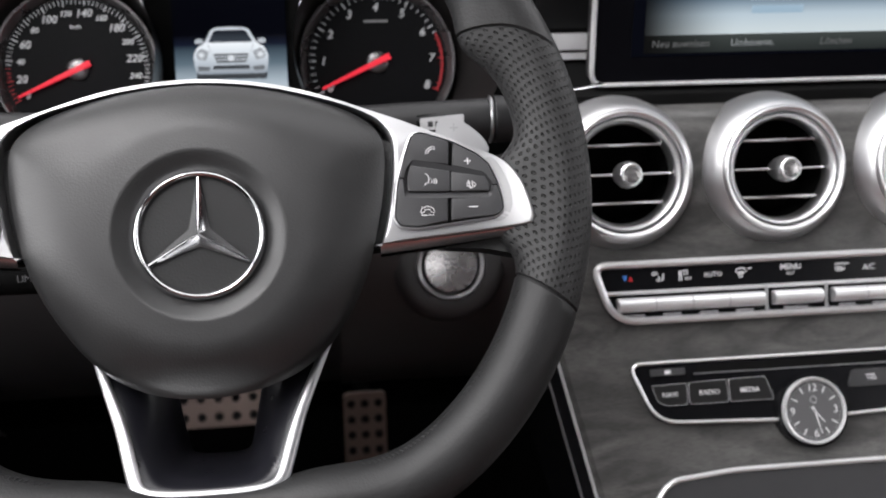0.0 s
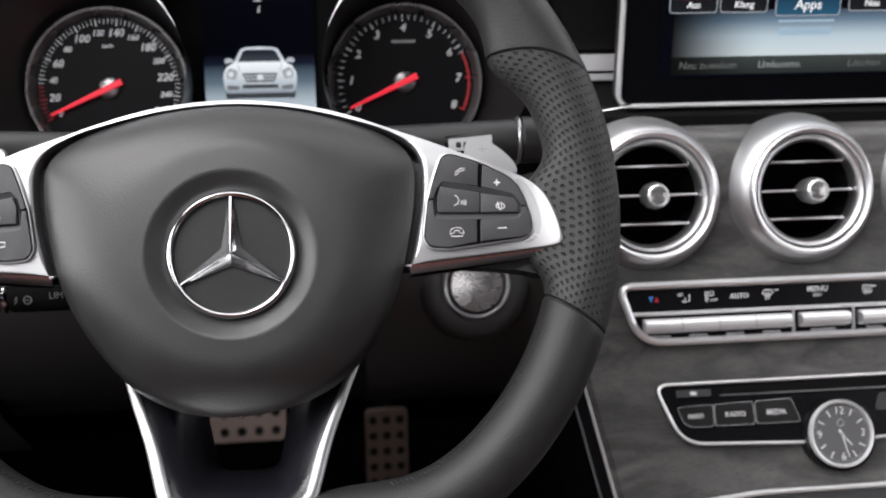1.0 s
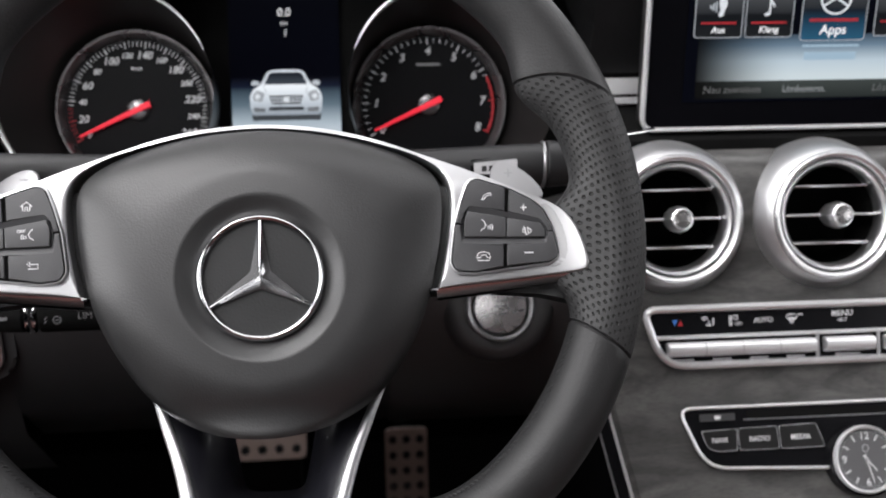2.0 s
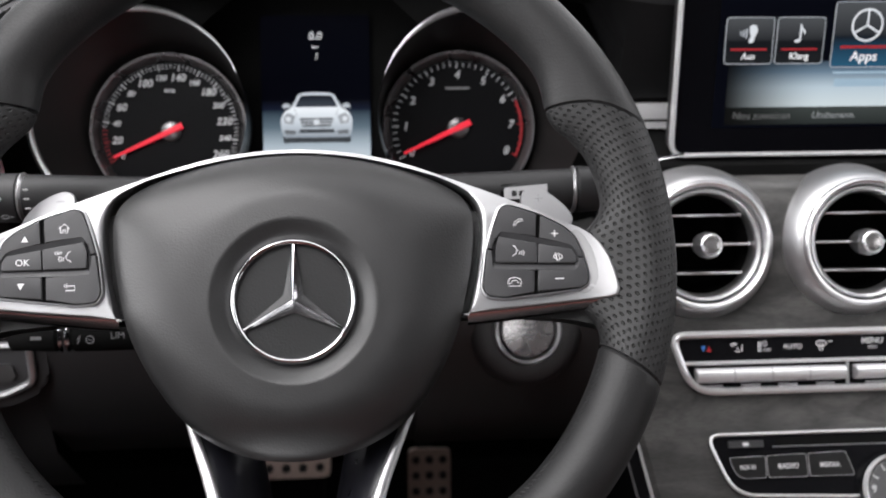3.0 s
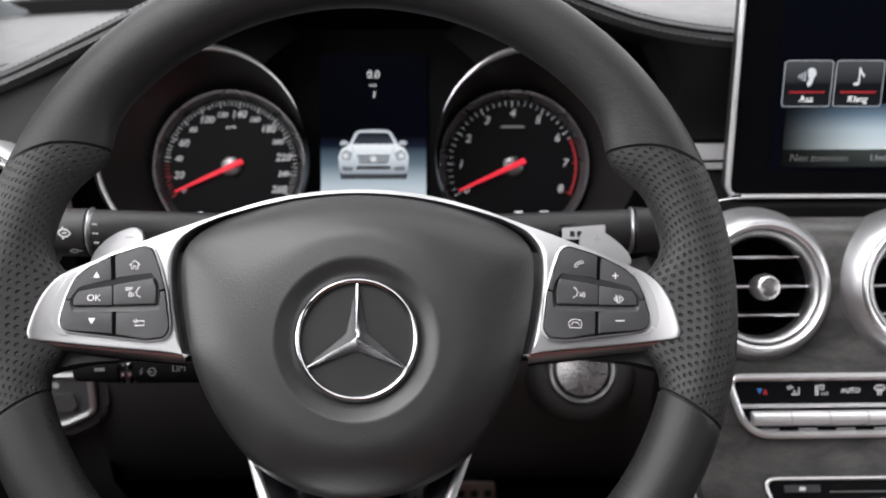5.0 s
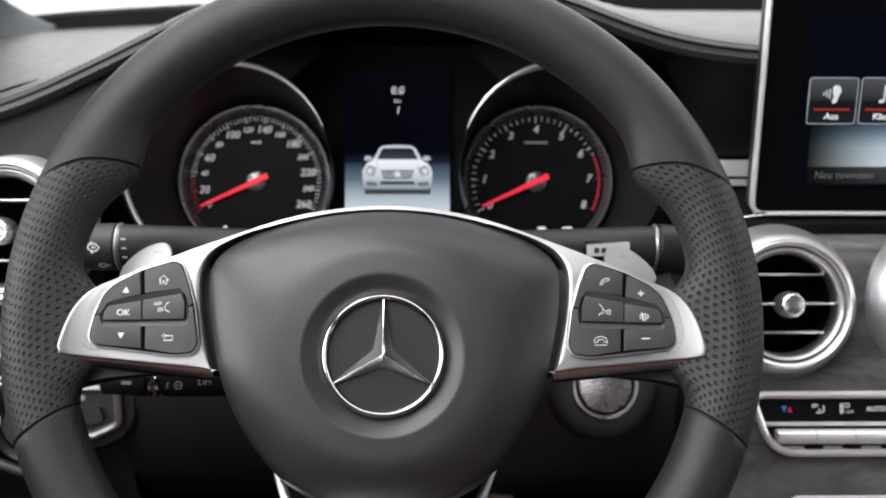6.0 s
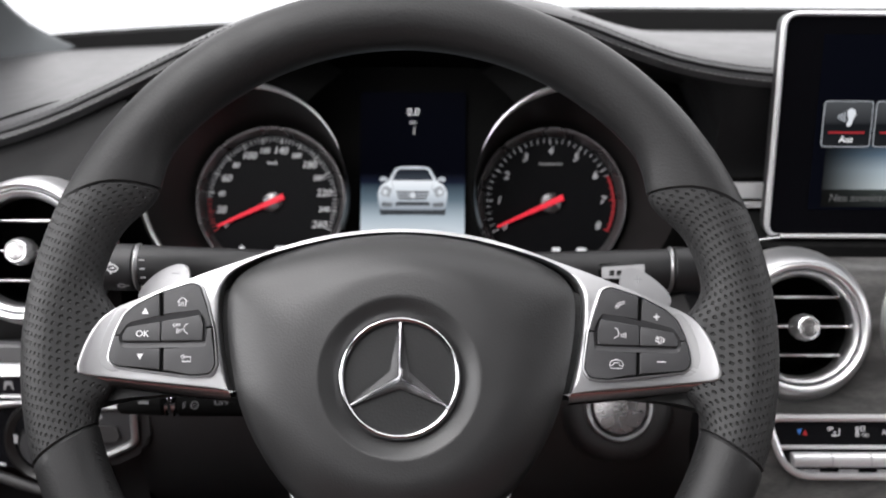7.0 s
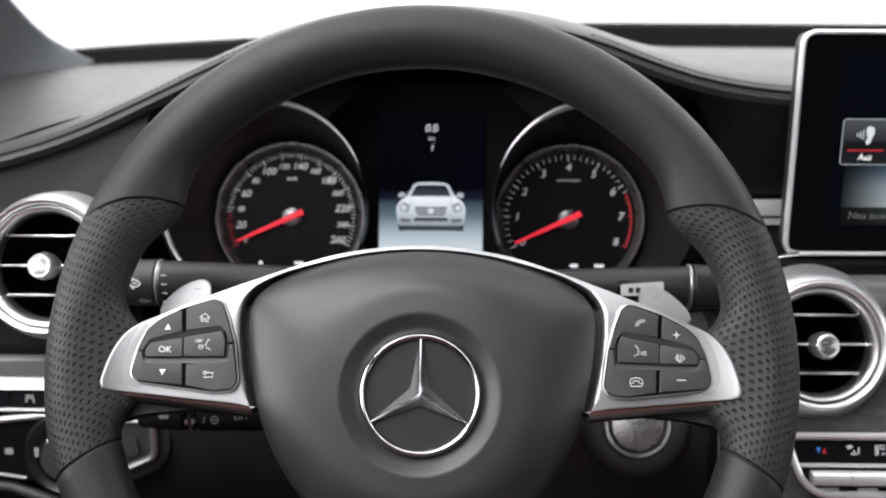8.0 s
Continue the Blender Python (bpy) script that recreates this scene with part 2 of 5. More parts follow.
def loft(rows, closed_rows=False, caps=False, bm=None):
    """Quads between rows of points."""
    bm = bm or bmesh.new()
    vs = [[bm.verts.new(p) for p in row] for row in rows]
    for a, b in zip(vs, vs[1:]):
        k = len(a)
        for i in range(k if closed_rows else k - 1):
            bm.faces.new((a[i], a[(i + 1) % k], b[(i + 1) % k], b[i]))
    if caps:
        bm.faces.new(vs[0][::-1])
        bm.faces.new(vs[-1])
    return bm


def lathe(profile, seg=48, bm=None, cap=False):
    """Turns (radius, height) pairs round the z axis."""
    rows = [[(r * math.cos(2 * math.pi * i / seg), r * math.sin(2 * math.pi * i / seg), z) for i in range(seg)] for r, z in profile]
    return loft(rows, True, cap, bm)


def tube(path, r, closed=False, seg=8, bm=None, flat=1.0, up=(0, 0, 1)):
    """A rod along a path; flat: its thickness along up against its width."""
    bm = bm or bmesh.new()
    path = [Vector(p) for p in path]
    k = len(path)
    rows = []
    for i, p in enumerate(path):
        a = path[i - 1] if closed or i else p
        b = path[(i + 1) % k] if closed or i < k - 1 else p
        d = (b - a).normalized()
        side = d.cross(Vector(up))
        side = side.normalized() if side.length > 1e-6 else Vector((1, 0, 0))
        top = side.cross(d).normalized()
        rad = r(i / max(1, k - 1)) if callable(r) else r
        rows.append([p + side * (rad * math.cos(2 * math.pi * j / seg)) + top * (rad * flat * math.sin(2 * math.pi * j / seg)) for j in range(seg)])
    if closed:
        rows.append(rows[0])
        bm = loft(rows, True, False, bm)
        bmesh.ops.remove_doubles(bm, verts=bm.verts, dist=1e-7)
        return bm
    return loft(rows, True, True, bm)


def arc(cx, cy, r, a0, a1, n=16, z=0.0):
    return [(cx + r * math.cos(radians(a0 + (a1 - a0) * i / n)), cy + r * math.sin(radians(a0 + (a1 - a0) * i / n)), z) for i in range(n + 1)]


def circle(r, n=40, cx=0.0, cy=0.0):
    return [(cx + r * math.cos(2 * math.pi * i / n), cy + r * math.sin(2 * math.pi * i / n)) for i in range(n)]


def lettering(name, words, size, mat, parent, x, y, z, shear=0.0, turn=0.0, bold=0.0, label=""):
    """Letters of the built-in font as a thin mesh, centred at a place on a face."""
    cu = bpy.data.curves.new(name, "FONT")
    cu.body, cu.size, cu.extrude, cu.shear, cu.offset = words, size, 0.00008, shear, bold
    cu.align_x, cu.align_y, cu.resolution_u = "CENTER", "CENTER", 3
    ob = new(name, cu)
    me = bpy.data.meshes.new_from_object(ob.evaluated_get(bpy.context.evaluated_depsgraph_get()))
    bpy.data.objects.remove(ob)
    bpy.data.curves.remove(cu)
    me.materials.clear()
    me.materials.append(mat)
    ob = new(name, me)
    ob.parent = parent
    ob.matrix_basis = pose(x, y, z, 0, 0, turn)
    if label:
        ob["label"] = label
    return ob


def strokes(name, lines, width, mat, parent, x=0.0, y=0.0, z=0.0, size=1.0):
    """A printed sign out of flat lines."""
    bm = bmesh.new()
    for line in lines:
        pts = [(p[0] * size, p[1] * size, 0) for p in line]
        ends = (Vector(pts[0]) - Vector(pts[-1])).length < 1e-7
        tube(pts[:-1] if ends else pts, width, ends, 6, bm, flat=0.25)
    return part(name, bm, mat, parent, m=pose(x, y, z))

# ---- the cabin that closes the place ----
def panel(name, x0, x1, y0, y1, z0, z1, mat, label, category):
    bm = bmesh.new()
    bmesh.ops.create_cube(bm, size=1)
    bmesh.ops.scale(bm, vec=(x1 - x0, y1 - y0, z1 - z0), verts=bm.verts)
    bmesh.ops.translate(bm, vec=((x0 + x1) / 2, (y0 + y1) / 2, (z0 + z1) / 2), verts=bm.verts)
    return tagged(part(name, bm, mat, None, flat=True), label, category, kind="structure")


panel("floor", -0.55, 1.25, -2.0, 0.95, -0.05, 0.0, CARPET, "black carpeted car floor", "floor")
panel("floor_rear", -0.55, 1.25, -2.0, -0.22, 0.0, 0.33, BROWN, "red-brown leather bench block that closes the cabin behind", "floor")
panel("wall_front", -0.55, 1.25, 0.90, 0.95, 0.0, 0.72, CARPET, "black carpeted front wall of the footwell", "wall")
panel("wall_left", -0.60, -0.55, -2.0, 0.95, 0.0, 0.74, PLASTIC, "dark plain side wall of the cabin", "wall")
panel("wall_right", 1.25, 1.30, -2.0, 0.95, 0.0, 0.74, PLASTIC, "dark plain side wall of the cabin", "wall")
panel("wall_rear", -0.60, 1.30, -1.35, -1.30, 0.0, 0.92, PLASTIC, "dark plain rear wall under the rear window", "wall")
# unseen panel added to hold back light from the rear right
panel("rear_light_blocker", 0.20, 1.30, -1.35, -1.30, 0.92, 1.16, PLASTIC, "unseen dark panel added to block light from the rear right", "wall")
panel("wall_rear_top", -0.60, 1.30, -1.35, -1.30, 1.16, 1.28, PLASTIC, "dark plain rear wall over the rear window", "wall")
panel("wall_left_rear", -0.60, -0.55, -1.35, -0.60, 0.74, 0.84, PLASTIC, "dark plain side wall under the rear side window", "wall")
panel("wall_left_rear_top", -0.60, -0.55, -1.35, 0.0, 1.22, 1.28, PLASTIC, "dark plain side wall over the side windows", "wall")
panel("wall_right_rear", 1.25, 1.30, -1.35, -0.60, 0.74, 0.86, PLASTIC, "dark plain side wall under the rear side window", "wall")
panel("wall_right_rear_top", 1.25, 1.30, -1.35, 0.0, 1.20, 1.28, PLASTIC, "dark plain side wall over the side windows", "wall")
panel("wall_right_post", 1.25, 1.30, -0.72, -0.60, 0.86, 1.20, PLASTIC, "dark plain post between the side windows", "wall")
# unseen ceiling; its opening is placed to steer light onto the wheel
ring = [(-0.60, -1.35), (1.30, -1.35), (1.30, -0.06), (-0.60, -0.06)]
hole = [(-0.55, -0.70), (0.14, -0.70), (0.14, -0.14), (-0.55, -0.14)]
bm = bmesh.new()
for z in (1.28, 1.32):
    o4, h4 = [bm.verts.new((*p, z)) for p in ring], [bm.verts.new((*p, z)) for p in hole]
    for i in range(4):
        bm.faces.new((o4[i], o4[(i + 1) % 4], h4[(i + 1) % 4], h4[i]))
tagged(part("ceiling", bm, CLOTH, None, flat=True), "unseen grey cloth ceiling with an opening added to let light in", "ceiling", kind="structure")

# ---- steering wheel ----
TILT_WHEEL = 29.5
wheel = thing("steering_wheel", facing(0, 0, 0.69, TILT_WHEEL) @ pose(0, 0, 0, 0, 0, -0.4), "black leather steering wheel with silver spokes and perforated grips", "steering wheel")
RIM_C, RIM_R, RIM_r, RIM_W = 0.020, 0.1755, 0.0172, -0.016


def rim_centre(a):
    x, y = RIM_R * math.cos(a), RIM_C + RIM_R * math.sin(a)
    low = -0.1325
    y = 0.5 * (y + low + math.sqrt((y - low) ** 2 + 0.016 ** 2))
    return Vector((x, y, RIM_W))


def rim_point(a, b, thumb):
    """A point of the rim's skin; a: round the wheel, b: round the rim (0 faces outwards)."""
    p, d = rim_centre(a), (rim_centre(a + 0.01) - rim_centre(a - 0.01)).normalized()
    out = Vector((d.y, -d.x, 0))
    deg = math.degrees(math.asin(max(-1, min(1, math.sin(a)))))
    palm = math.exp(-((deg + 2.5) / 9.5) ** 4)
    grow = thumb * 0.0095 * math.exp(-((deg - 29) / 6.5) ** 2) + thumb * 0.0180 * palm
    inside = max(0.0, -math.cos(b))
    # slimmer where the lower spoke joins it
    slim = math.exp(-(p.x / 0.040) ** 4) if p.y < 0 else 0.0
    ra = RIM_r * (1 - 0.34 * slim * inside) + grow * inside
    # the grip dips where the silver spoke lies over it
    rb = RIM_r * 0.98 * (1 - 0.32 * palm * inside * (1 if math.sin(b) > 0 else 0)) * (1 - 0.25 * slim)
    return p + out * (ra * math.cos(b)) + Vector((0, 0, rb * math.sin(b)))


def rim_section(name, a0, s0, a1, s1, mat, label, thumb, steps, uv=False):
    """A leather sleeve of the rim between two slanting seams, drawn in at both ends."""
    bm = bmesh.new()
    seg = 32
    layer = bm.loops.layers.uv.new("UVMap") if uv else None
    rows = []
    cuts = [0, 0.25 / steps, 0.9 / steps] + [(i + 1) / steps for i in range(1, steps - 2)] + [1 - 0.9 / steps, 1 - 0.25 / steps, 1]
    for f in cuts:
        row = []
        pinch = 0.93 if f in (0, 1) else 1.0
        for j in range(seg):
            b = 2 * math.pi * j / seg
            a = radians((a0 + s0 * math.cos(b)) * (1 - f) + (a1 + s1 * math.cos(b)) * f)
            q = rim_point(a, b, thumb)
            c = rim_centre(a)
            row.append(bm.verts.new(c + (q - c) * pinch))
        rows.append(row)
    for i in range(len(rows) - 1):
        for j in range(seg):
            k = (j + 1) % seg
            f = bm.faces.new((rows[i][j], rows[i][k], rows[i + 1][k], rows[i + 1][j]))
            if uv:
                across = 2 * math.pi * RIM_r / seg
                along = RIM_R * radians(a1 - a0)
                for lp, (fi, fj) in zip(f.loops, ((i, j), (i, j + 1), (i + 1, j + 1), (i + 1, j))):
                    lp[layer].uv = (along * cuts[fi], across * fj)
    return part(name, bm, mat, wheel, label)


rim_section("rim_top", 25.5, -5.5, 154.5, 5.5, LEATHER, "smooth black leather upper rim", 1.0, 60)
rim_section("grip", -18.2, -1.8, 25.5, -5.5, PERF, "perforated black leather grip", 1.0, 34, True)
rim_section("grip", 154.5, 5.5, 198.2, 1.8, PERF, "perforated black leather grip", 1.0, 34, True)
rim_section("rim_bottom", 198.2, 1.8, 341.8, -1.8, LEATHER, "smooth black leather flattened lower rim", 1.0, 70)
# stitches along the inside of the lower rim
bm = bmesh.new()
for side in (0, 1):
    for i in range(44):
        deg = -20 - i * 1.05
        a = radians(deg if side == 0 else 180 - deg)
        p0, p1 = rim_point(a, math.pi * 0.90, 1.0), rim_point(a + radians(0.55 if side == 0 else -0.55), math.pi * 0.85, 1.0)
        c = rim_centre(a)
        tube([c + (p0 - c) * 1.01, c + ((p0 + p1) / 2 - c) * 1.02, c + (p1 - c) * 1.01], 0.00034, False, 5, bm)
tagged(part("stitching", bm, THREAD_DARK, wheel, "dark grey cross stitching"), kind="stuff")

# airbag cover: a domed shield with a dished ring for the badge
HUB = [(0, 0.0762), (0.035, 0.0730), (0.062, 0.0660), (0.078, 0.0590), (0.0875, 0.0515), (0.0918, 0.0410), (0.0910, 0.0230), (0.0880, 0.0060), (0.0838, -0.0100),
       (0.0785, -0.0240), (0.0708, -0.0385), (0.0598, -0.0530), (0.0462, -0.0640), (0.0305, -0.0704), (0.0150, -0.0736), (0, -0.0746)]


def hub_edge():
    """The cover's outline by angle, both halves, evenly smoothed."""
    half = [Vector(p) for p in HUB]
    ring = half + [Vector((-p.x, p.y)) for p in half[-2:0:-1]]
    for _ in range(3):
        fine = []
        for i, p in enumerate(ring):
            q, o, s = ring[(i + 1) % len(ring)], ring[i - 1], ring[(i + 2) % len(ring)]
            fine += [p, (p + q) * 0.5625 - (o + s) * 0.0625]
        ring = fine
    return ring


EDGE = hub_edge()


def cover_height(r, f, x=None, y=0.0):
    if r < 0.0300:
        return -0.0034
    if r < 0.0400:
        g = (r - 0.0300) / 0.0100
        return -0.0034 + 0.0054 * (1.10 * g - 0.10 * g ** 5)
    rim = 0.0412 + (r - 0.0412) / max(0.02, (f - 0.42) / 0.58) if f > 0.42 else 0.08
    roll = max(0.0, (r - 0.0480) / (rim - 0.0480))
    edge = max(0.0, (f - 0.93) / 0.07)
    if x is not None and y < -0.050:
        lip = math.exp(-(x / 0.044) ** 4)
        chin = 0.0135 * lip * min(1.0, max(0.0, (-0.059 - y) / 0.017)) ** 2
    else:
        lip = chin = 0.0
    drop = 0.0165 * roll ** 2.0 + 0.011 * (1 - 0.8 * lip) * edge ** 2.2
    if x is not None:
        # beside the spokes the cover ends flush with the silver trim
        k = max(0.0, min(1.0, (y * rim / r - 0.040) / 0.034))
        flush = 0.0090 + 0.0080 * k * k * (3 - 2 * k)
        fall = max(0.0, (r - 0.0500) / (rim - 0.0500))
        beside = flush * (0.88 * fall ** 2.1 + 0.12 * fall ** 12)
        w = max(0.0, min(1.0, (y * rim / r + 0.058) / 0.056))
        drop += (beside - drop) * w * w * (3 - 2 * w)
    return chin + 0.0030 - 0.0022 * (r / 0.06) ** 2 - drop


COVER_EDGE = [Vector((p.x * (0.964 if p.y > 0 else min(1.0, 0.964 - p.y * 0.6)), p.y * (0.993 if p.y > 0 else 0.988 + 0.037 * (p.y / 0.0748) ** 2))) for p in EDGE]
bm = bmesh.new()
rad_in = [0.004, 0.014, 0.024, 0.0288, 0.0300, 0.0312, 0.0325, 0.0340, 0.0355, 0.0370, 0.0382, 0.0392, 0.0400, 0.0412]
rows = []
for q in rad_in:
    rows.append([(p.normalized().x * q, p.normalized().y * q, cover_height(q, 0)) for p in COVER_EDGE])
for g in [i / 28 for i in range(1, 29)]:
    row = []
    for p in COVER_EDGE:
        q = 0.0412 + (p.length - 0.0412) * g
        row.append((p.normalized().x * q, p.normalized().y * q, cover_height(q, 0.42 + 0.58 * g, p.normalized().x * q, p.normalized().y * q)))
    rows.append(row)
rows.append([(p.x * 0.95, p.y * 0.95, -0.034) for p in COVER_EDGE])
# the cover's own side wall, coloured black as the gap's shade
part("cover_skirt", loft(rows[-2:], True), BLACK, wheel, "side wall of the cover, black for the shade in the gap")
part("airbag_cover", loft(rows[:-1], True, True, bm), COVER, wheel, "domed dark grey airbag cover with a dished centre")

# the badge: a chrome ring with a three-armed star in a round plate
badge = part("badge_plate", lathe([(0.0296, -0.0100), (0.0294, -0.0035), (0.0285, -0.0022), (0.0001, -0.0022)], 64), BADGE_BLACK, wheel, "round dark badge plate")
ring_profile = [(0.0268, -0.0030), (0.0270, -0.0008), (0.0275, 0.0004), (0.0283, 0.0014), (0.0288, 0.0016), (0.0293, 0.0014), (0.0301, 0.0002), (0.0305, -0.0012), (0.0306, -0.0080)]
part("badge_ring", lathe(ring_profile, 96), CHROME_STAR, badge, "chrome badge ring")
bm = bmesh.new()
for k in range(3):
    a = radians(90 + 120 * k)
    d, s = Vector((math.cos(a), math.sin(a), 0)), Vector((-math.sin(a), math.cos(a), 0))
    tip, mid = d * 0.0272, Vector((0, 0, 0.0054))
    c0, c1 = (d * 0.5 + s * 0.866) * 0.0056, (d * 0.5 - s * 0.866) * 0.0056
    zt, zb = Vector((0, 0, 0.0002)), Vector((0, 0, 0.0014))
    v = [bm.verts.new(q) for q in (mid, c0 - zb, tip + zt + s * 0.0003, tip + zt - s * 0.0003, c1 - zb, tip - zb + s * 0.0010, tip - zb - s * 0.0010)]
    bm.faces.new((v[0], v[1], v[2]))
    bm.faces.new((v[0], v[2], v[3]))
    bm.faces.new((v[0], v[3], v[4]))
    bm.faces.new((v[1], v[5], v[2]))
    bm.faces.new((v[3], v[6], v[4]))
part("badge_star", bm, CHROME_STAR, badge, "chrome three-armed star", flat=True)

# silver spokes: one plate from tip to tip over the top of the cover
outer = [(-0.0820, -0.0072), (-0.1240, -0.0036), (-0.1400, -0.0020), (-0.1555, -0.0006), (-0.1590, -0.0001), (-0.1604, 0.0018), (-0.1602, 0.0050), (-0.1585, 0.0135), (-0.1553, 0.0225), (-0.1505, 0.0297), (-0.1440, 0.0345),
         (-0.1365, 0.0374), (-0.1240, 0.0432), (-0.1100, 0.0490), (-0.1000, 0.0535), (-0.0870, 0.0587), (-0.0600, 0.0696), (-0.0350, 0.0763), (0.0, 0.0796)]
outer = outer + [(-x, y) for x, y in outer[-2::-1]]
def resample(pts, n):
    pts = [Vector(p) for p in pts]
    acc = [0]
    for a, b in zip(pts, pts[1:]):
        acc.append(acc[-1] + (b - a).length)
    out, i = [], 0
    for k in range(n):
        s = acc[-1] * k / (n - 1)
        while i < len(acc) - 2 and acc[i + 1] < s:
            i += 1
        f = (s - acc[i]) / max(1e-9, acc[i + 1] - acc[i])
        out.append(pts[i].lerp(pts[i + 1], max(0, min(1, f))))
    return out


def dense(pts, times):
    """Rounds an open line by cutting its corners."""
    pts = [Vector(p) for p in pts]
    for _ in range(times):
        fine = [pts[0]]
        for a, b in zip(pts, pts[1:]):
            fine += [a * 0.75 + b * 0.25, a * 0.25 + b * 0.75]
        pts = fine + [pts[-1]]
    return pts


def resample3(pts, n):
    """Evenly spaced points along a line in space."""
    pts = [Vector(p) for p in pts]
    acc = [0]
    for a, b in zip(pts, pts[1:]):
        acc.append(acc[-1] + (b - a).length)
    out, i = [], 0
    for k in range(n):
        q = acc[-1] * k / (n - 1)
        while i < len(acc) - 2 and acc[i + 1] < q:
            i += 1
        out.append(pts[i].lerp(pts[i + 1], max(0, min(1, (q - acc[i]) / max(1e-9, acc[i + 1] - acc[i])))))
    return out


inner = sorted(((p.x * (1.004 + 0.008 * min(1, abs(p.x) / 0.085)), p.y * (1.004 + 0.008 * min(1, abs(p.x) / 0.085))) for p in EDGE if p.y > -0.0085), key=lambda p: math.atan2(p[0], p[1]))
o_line = resample(dense(outer, 2), 160)
i_line = resample(inner, 160)


def trim_height(x, y):
    """The spoke trim bends back over the top of the cover and rises over the grips at its tips."""
    k = max(0.0, min(1.0, (y - 0.040) / 0.034))
    return -0.0085 - 0.0090 * k * k * (3 - 2 * k) + 0.0062 * max(0.0, (abs(x) - 0.105) / 0.055) ** 5


NEAR = (0.0, 0.0003, 0.0007, 0.0012, 0.0018, 0.0030, 0.0050)
rows = [[(a.x, a.y, -0.034) for a in o_line]]
for i in range(len(NEAR) * 2 + 5):
    row = []
    for a, b in zip(o_line, i_line):
        run = (b - a).length
        squeeze = min(1.0, run * 0.36 / NEAR[-1])
        if i < len(NEAR):
            d = NEAR[i] * squeeze
        elif i >= len(NEAR) + 5:
            d = run - NEAR[len(NEAR) * 2 + 4 - i] * squeeze
        else:
            f = (i - len(NEAR) + 1) / 6
            d = NEAR[-1] * squeeze * (1 - f) + (run - NEAR[-1] * squeeze) * f
        p = a + (b - a) * (d / run)
        gap = min(d, run - d) / squeeze
        row.append((p.x, p.y, trim_height(p.x, p.y) - 0.0015 * max(0.0, 1 - gap / 0.0018) ** 2))
    rows.append(row)
rows.append([(b.x, b.y, -0.034) for b in i_line])
part("spoke_trim", loft(rows), SATIN, wheel, "satin silver spoke trim with a bright edge")
# dark gap between cover and trim
part("cover_joint", slab([(p.x * q, p.y * q) for p, q in ((p, 1.05 if p.y > -0.005 else 0.93) for p in EDGE)], -0.040, -0.0275, 0), BLACK, wheel, "black joint round the cover")
# lower flank of both spokes
for sgn in (-1, 1):
    low = [(p.x, p.y) for p in resample([(0.0850, -0.0070), (0.100, -0.0058), (0.124, -0.0037), (0.140, -0.0021), (0.1540, -0.0009), (0.1590, -0.0002)], 24)]
    flank = [[(sgn * x, y + dy + (0.0012 * i / 23 if dy < -0.004 else 0), trim_height(x, y) + dz) for i, (x, y) in enumerate(low)] for dy, dz in ((0.0003, -0.0017), (-0.0004, -0.0020), (-0.0010, -0.0026), (-0.0043, -0.0052), (-0.0050, -0.0064), (-0.0051, -0.0200))]
    part("spoke_flank", loft(flank), FLANK, wheel, "silver lower flank of the spoke")
    back_pts = [(sgn * x, y) for x, y in ((0.070, 0.050), (0.110, 0.042), (0.145, 0.028), (0.168, 0.024), (0.168, -0.018), (0.155, -0.014), (0.140, -0.0105), (0.110, -0.008), (0.075, -0.009))]
    part("spoke_back", slab(rounded(back_pts, 0.006), -0.042, -0.020, 0.004, 3), LEATHER, wheel, "black back of the spoke")

# keypads: a dark tray with six keys each
TRAY = [(-0.1456, 0.0078), (-0.1450, 0.0131), (-0.1426, 0.0223), (-0.1390, 0.0306), (-0.1332, 0.0358), (-0.1213, 0.0419), (-0.1060, 0.0469), (-0.1016, 0.0454), (-0.0980, 0.0358), (-0.0943, 0.0235), (-0.0918, 0.0055), (-0.0944, 0.0010), (-0.1036, 0.0001), (-0.1197, 0.0020), (-0.1421, 0.0046)]
PAD_SHAPES = [
    ("top", [(-0.1432, 0.0199), (-0.1422, 0.0221), (-0.1387, 0.0303), (-0.1330, 0.0354), (-0.1221, 0.0411), (-0.1212, 0.0297), (-0.1369, 0.0262), (-0.1401, 0.0212), (-0.1403, 0.0201)]),
    ("top", [(-0.1200, 0.0420), (-0.1061, 0.0464), (-0.1020, 0.0451), (-0.0984, 0.0357), (-0.0949, 0.0249), (-0.0976, 0.0243), (-0.0985, 0.0290), (-0.1014, 0.0338), (-0.1192, 0.0301)]),
    ("mid", [(-0.1389, 0.0168), (-0.1389, 0.0206), (-0.1368, 0.0239), (-0.1204, 0.0269), (-0.1199, 0.0170)]),
    ("mid", [(-0.1195, 0.0171), (-0.1200, 0.0270), (-0.1006, 0.0305), (-0.0991, 0.0255), (-0.0988, 0.0176)]),
    ("low", [(-0.1434, 0.0194), (-0.1404, 0.0196), (-0.1405, 0.0158), (-0.1391, 0.0136), (-0.1201, 0.0138), (-0.1196, 0.0028), (-0.1420, 0.0051), (-0.1452, 0.0080), (-0.1446, 0.0130)]),
    ("low", [(-0.0974, 0.0238), (-0.0968, 0.0142), (-0.1182, 0.0138), (-0.1177, 0.0025), (-0.1036, 0.0006), (-0.0946, 0.0015), (-0.0923, 0.0055), (-0.0947, 0.0240)]),
]
CHANNEL = [(-0.1405, 0.0158), (-0.1403, 0.0206), (-0.1369, 0.0262), (-0.1014, 0.0338), (-0.0977, 0.0255), (-0.0968, 0.0142), (-0.1391, 0.0136)]
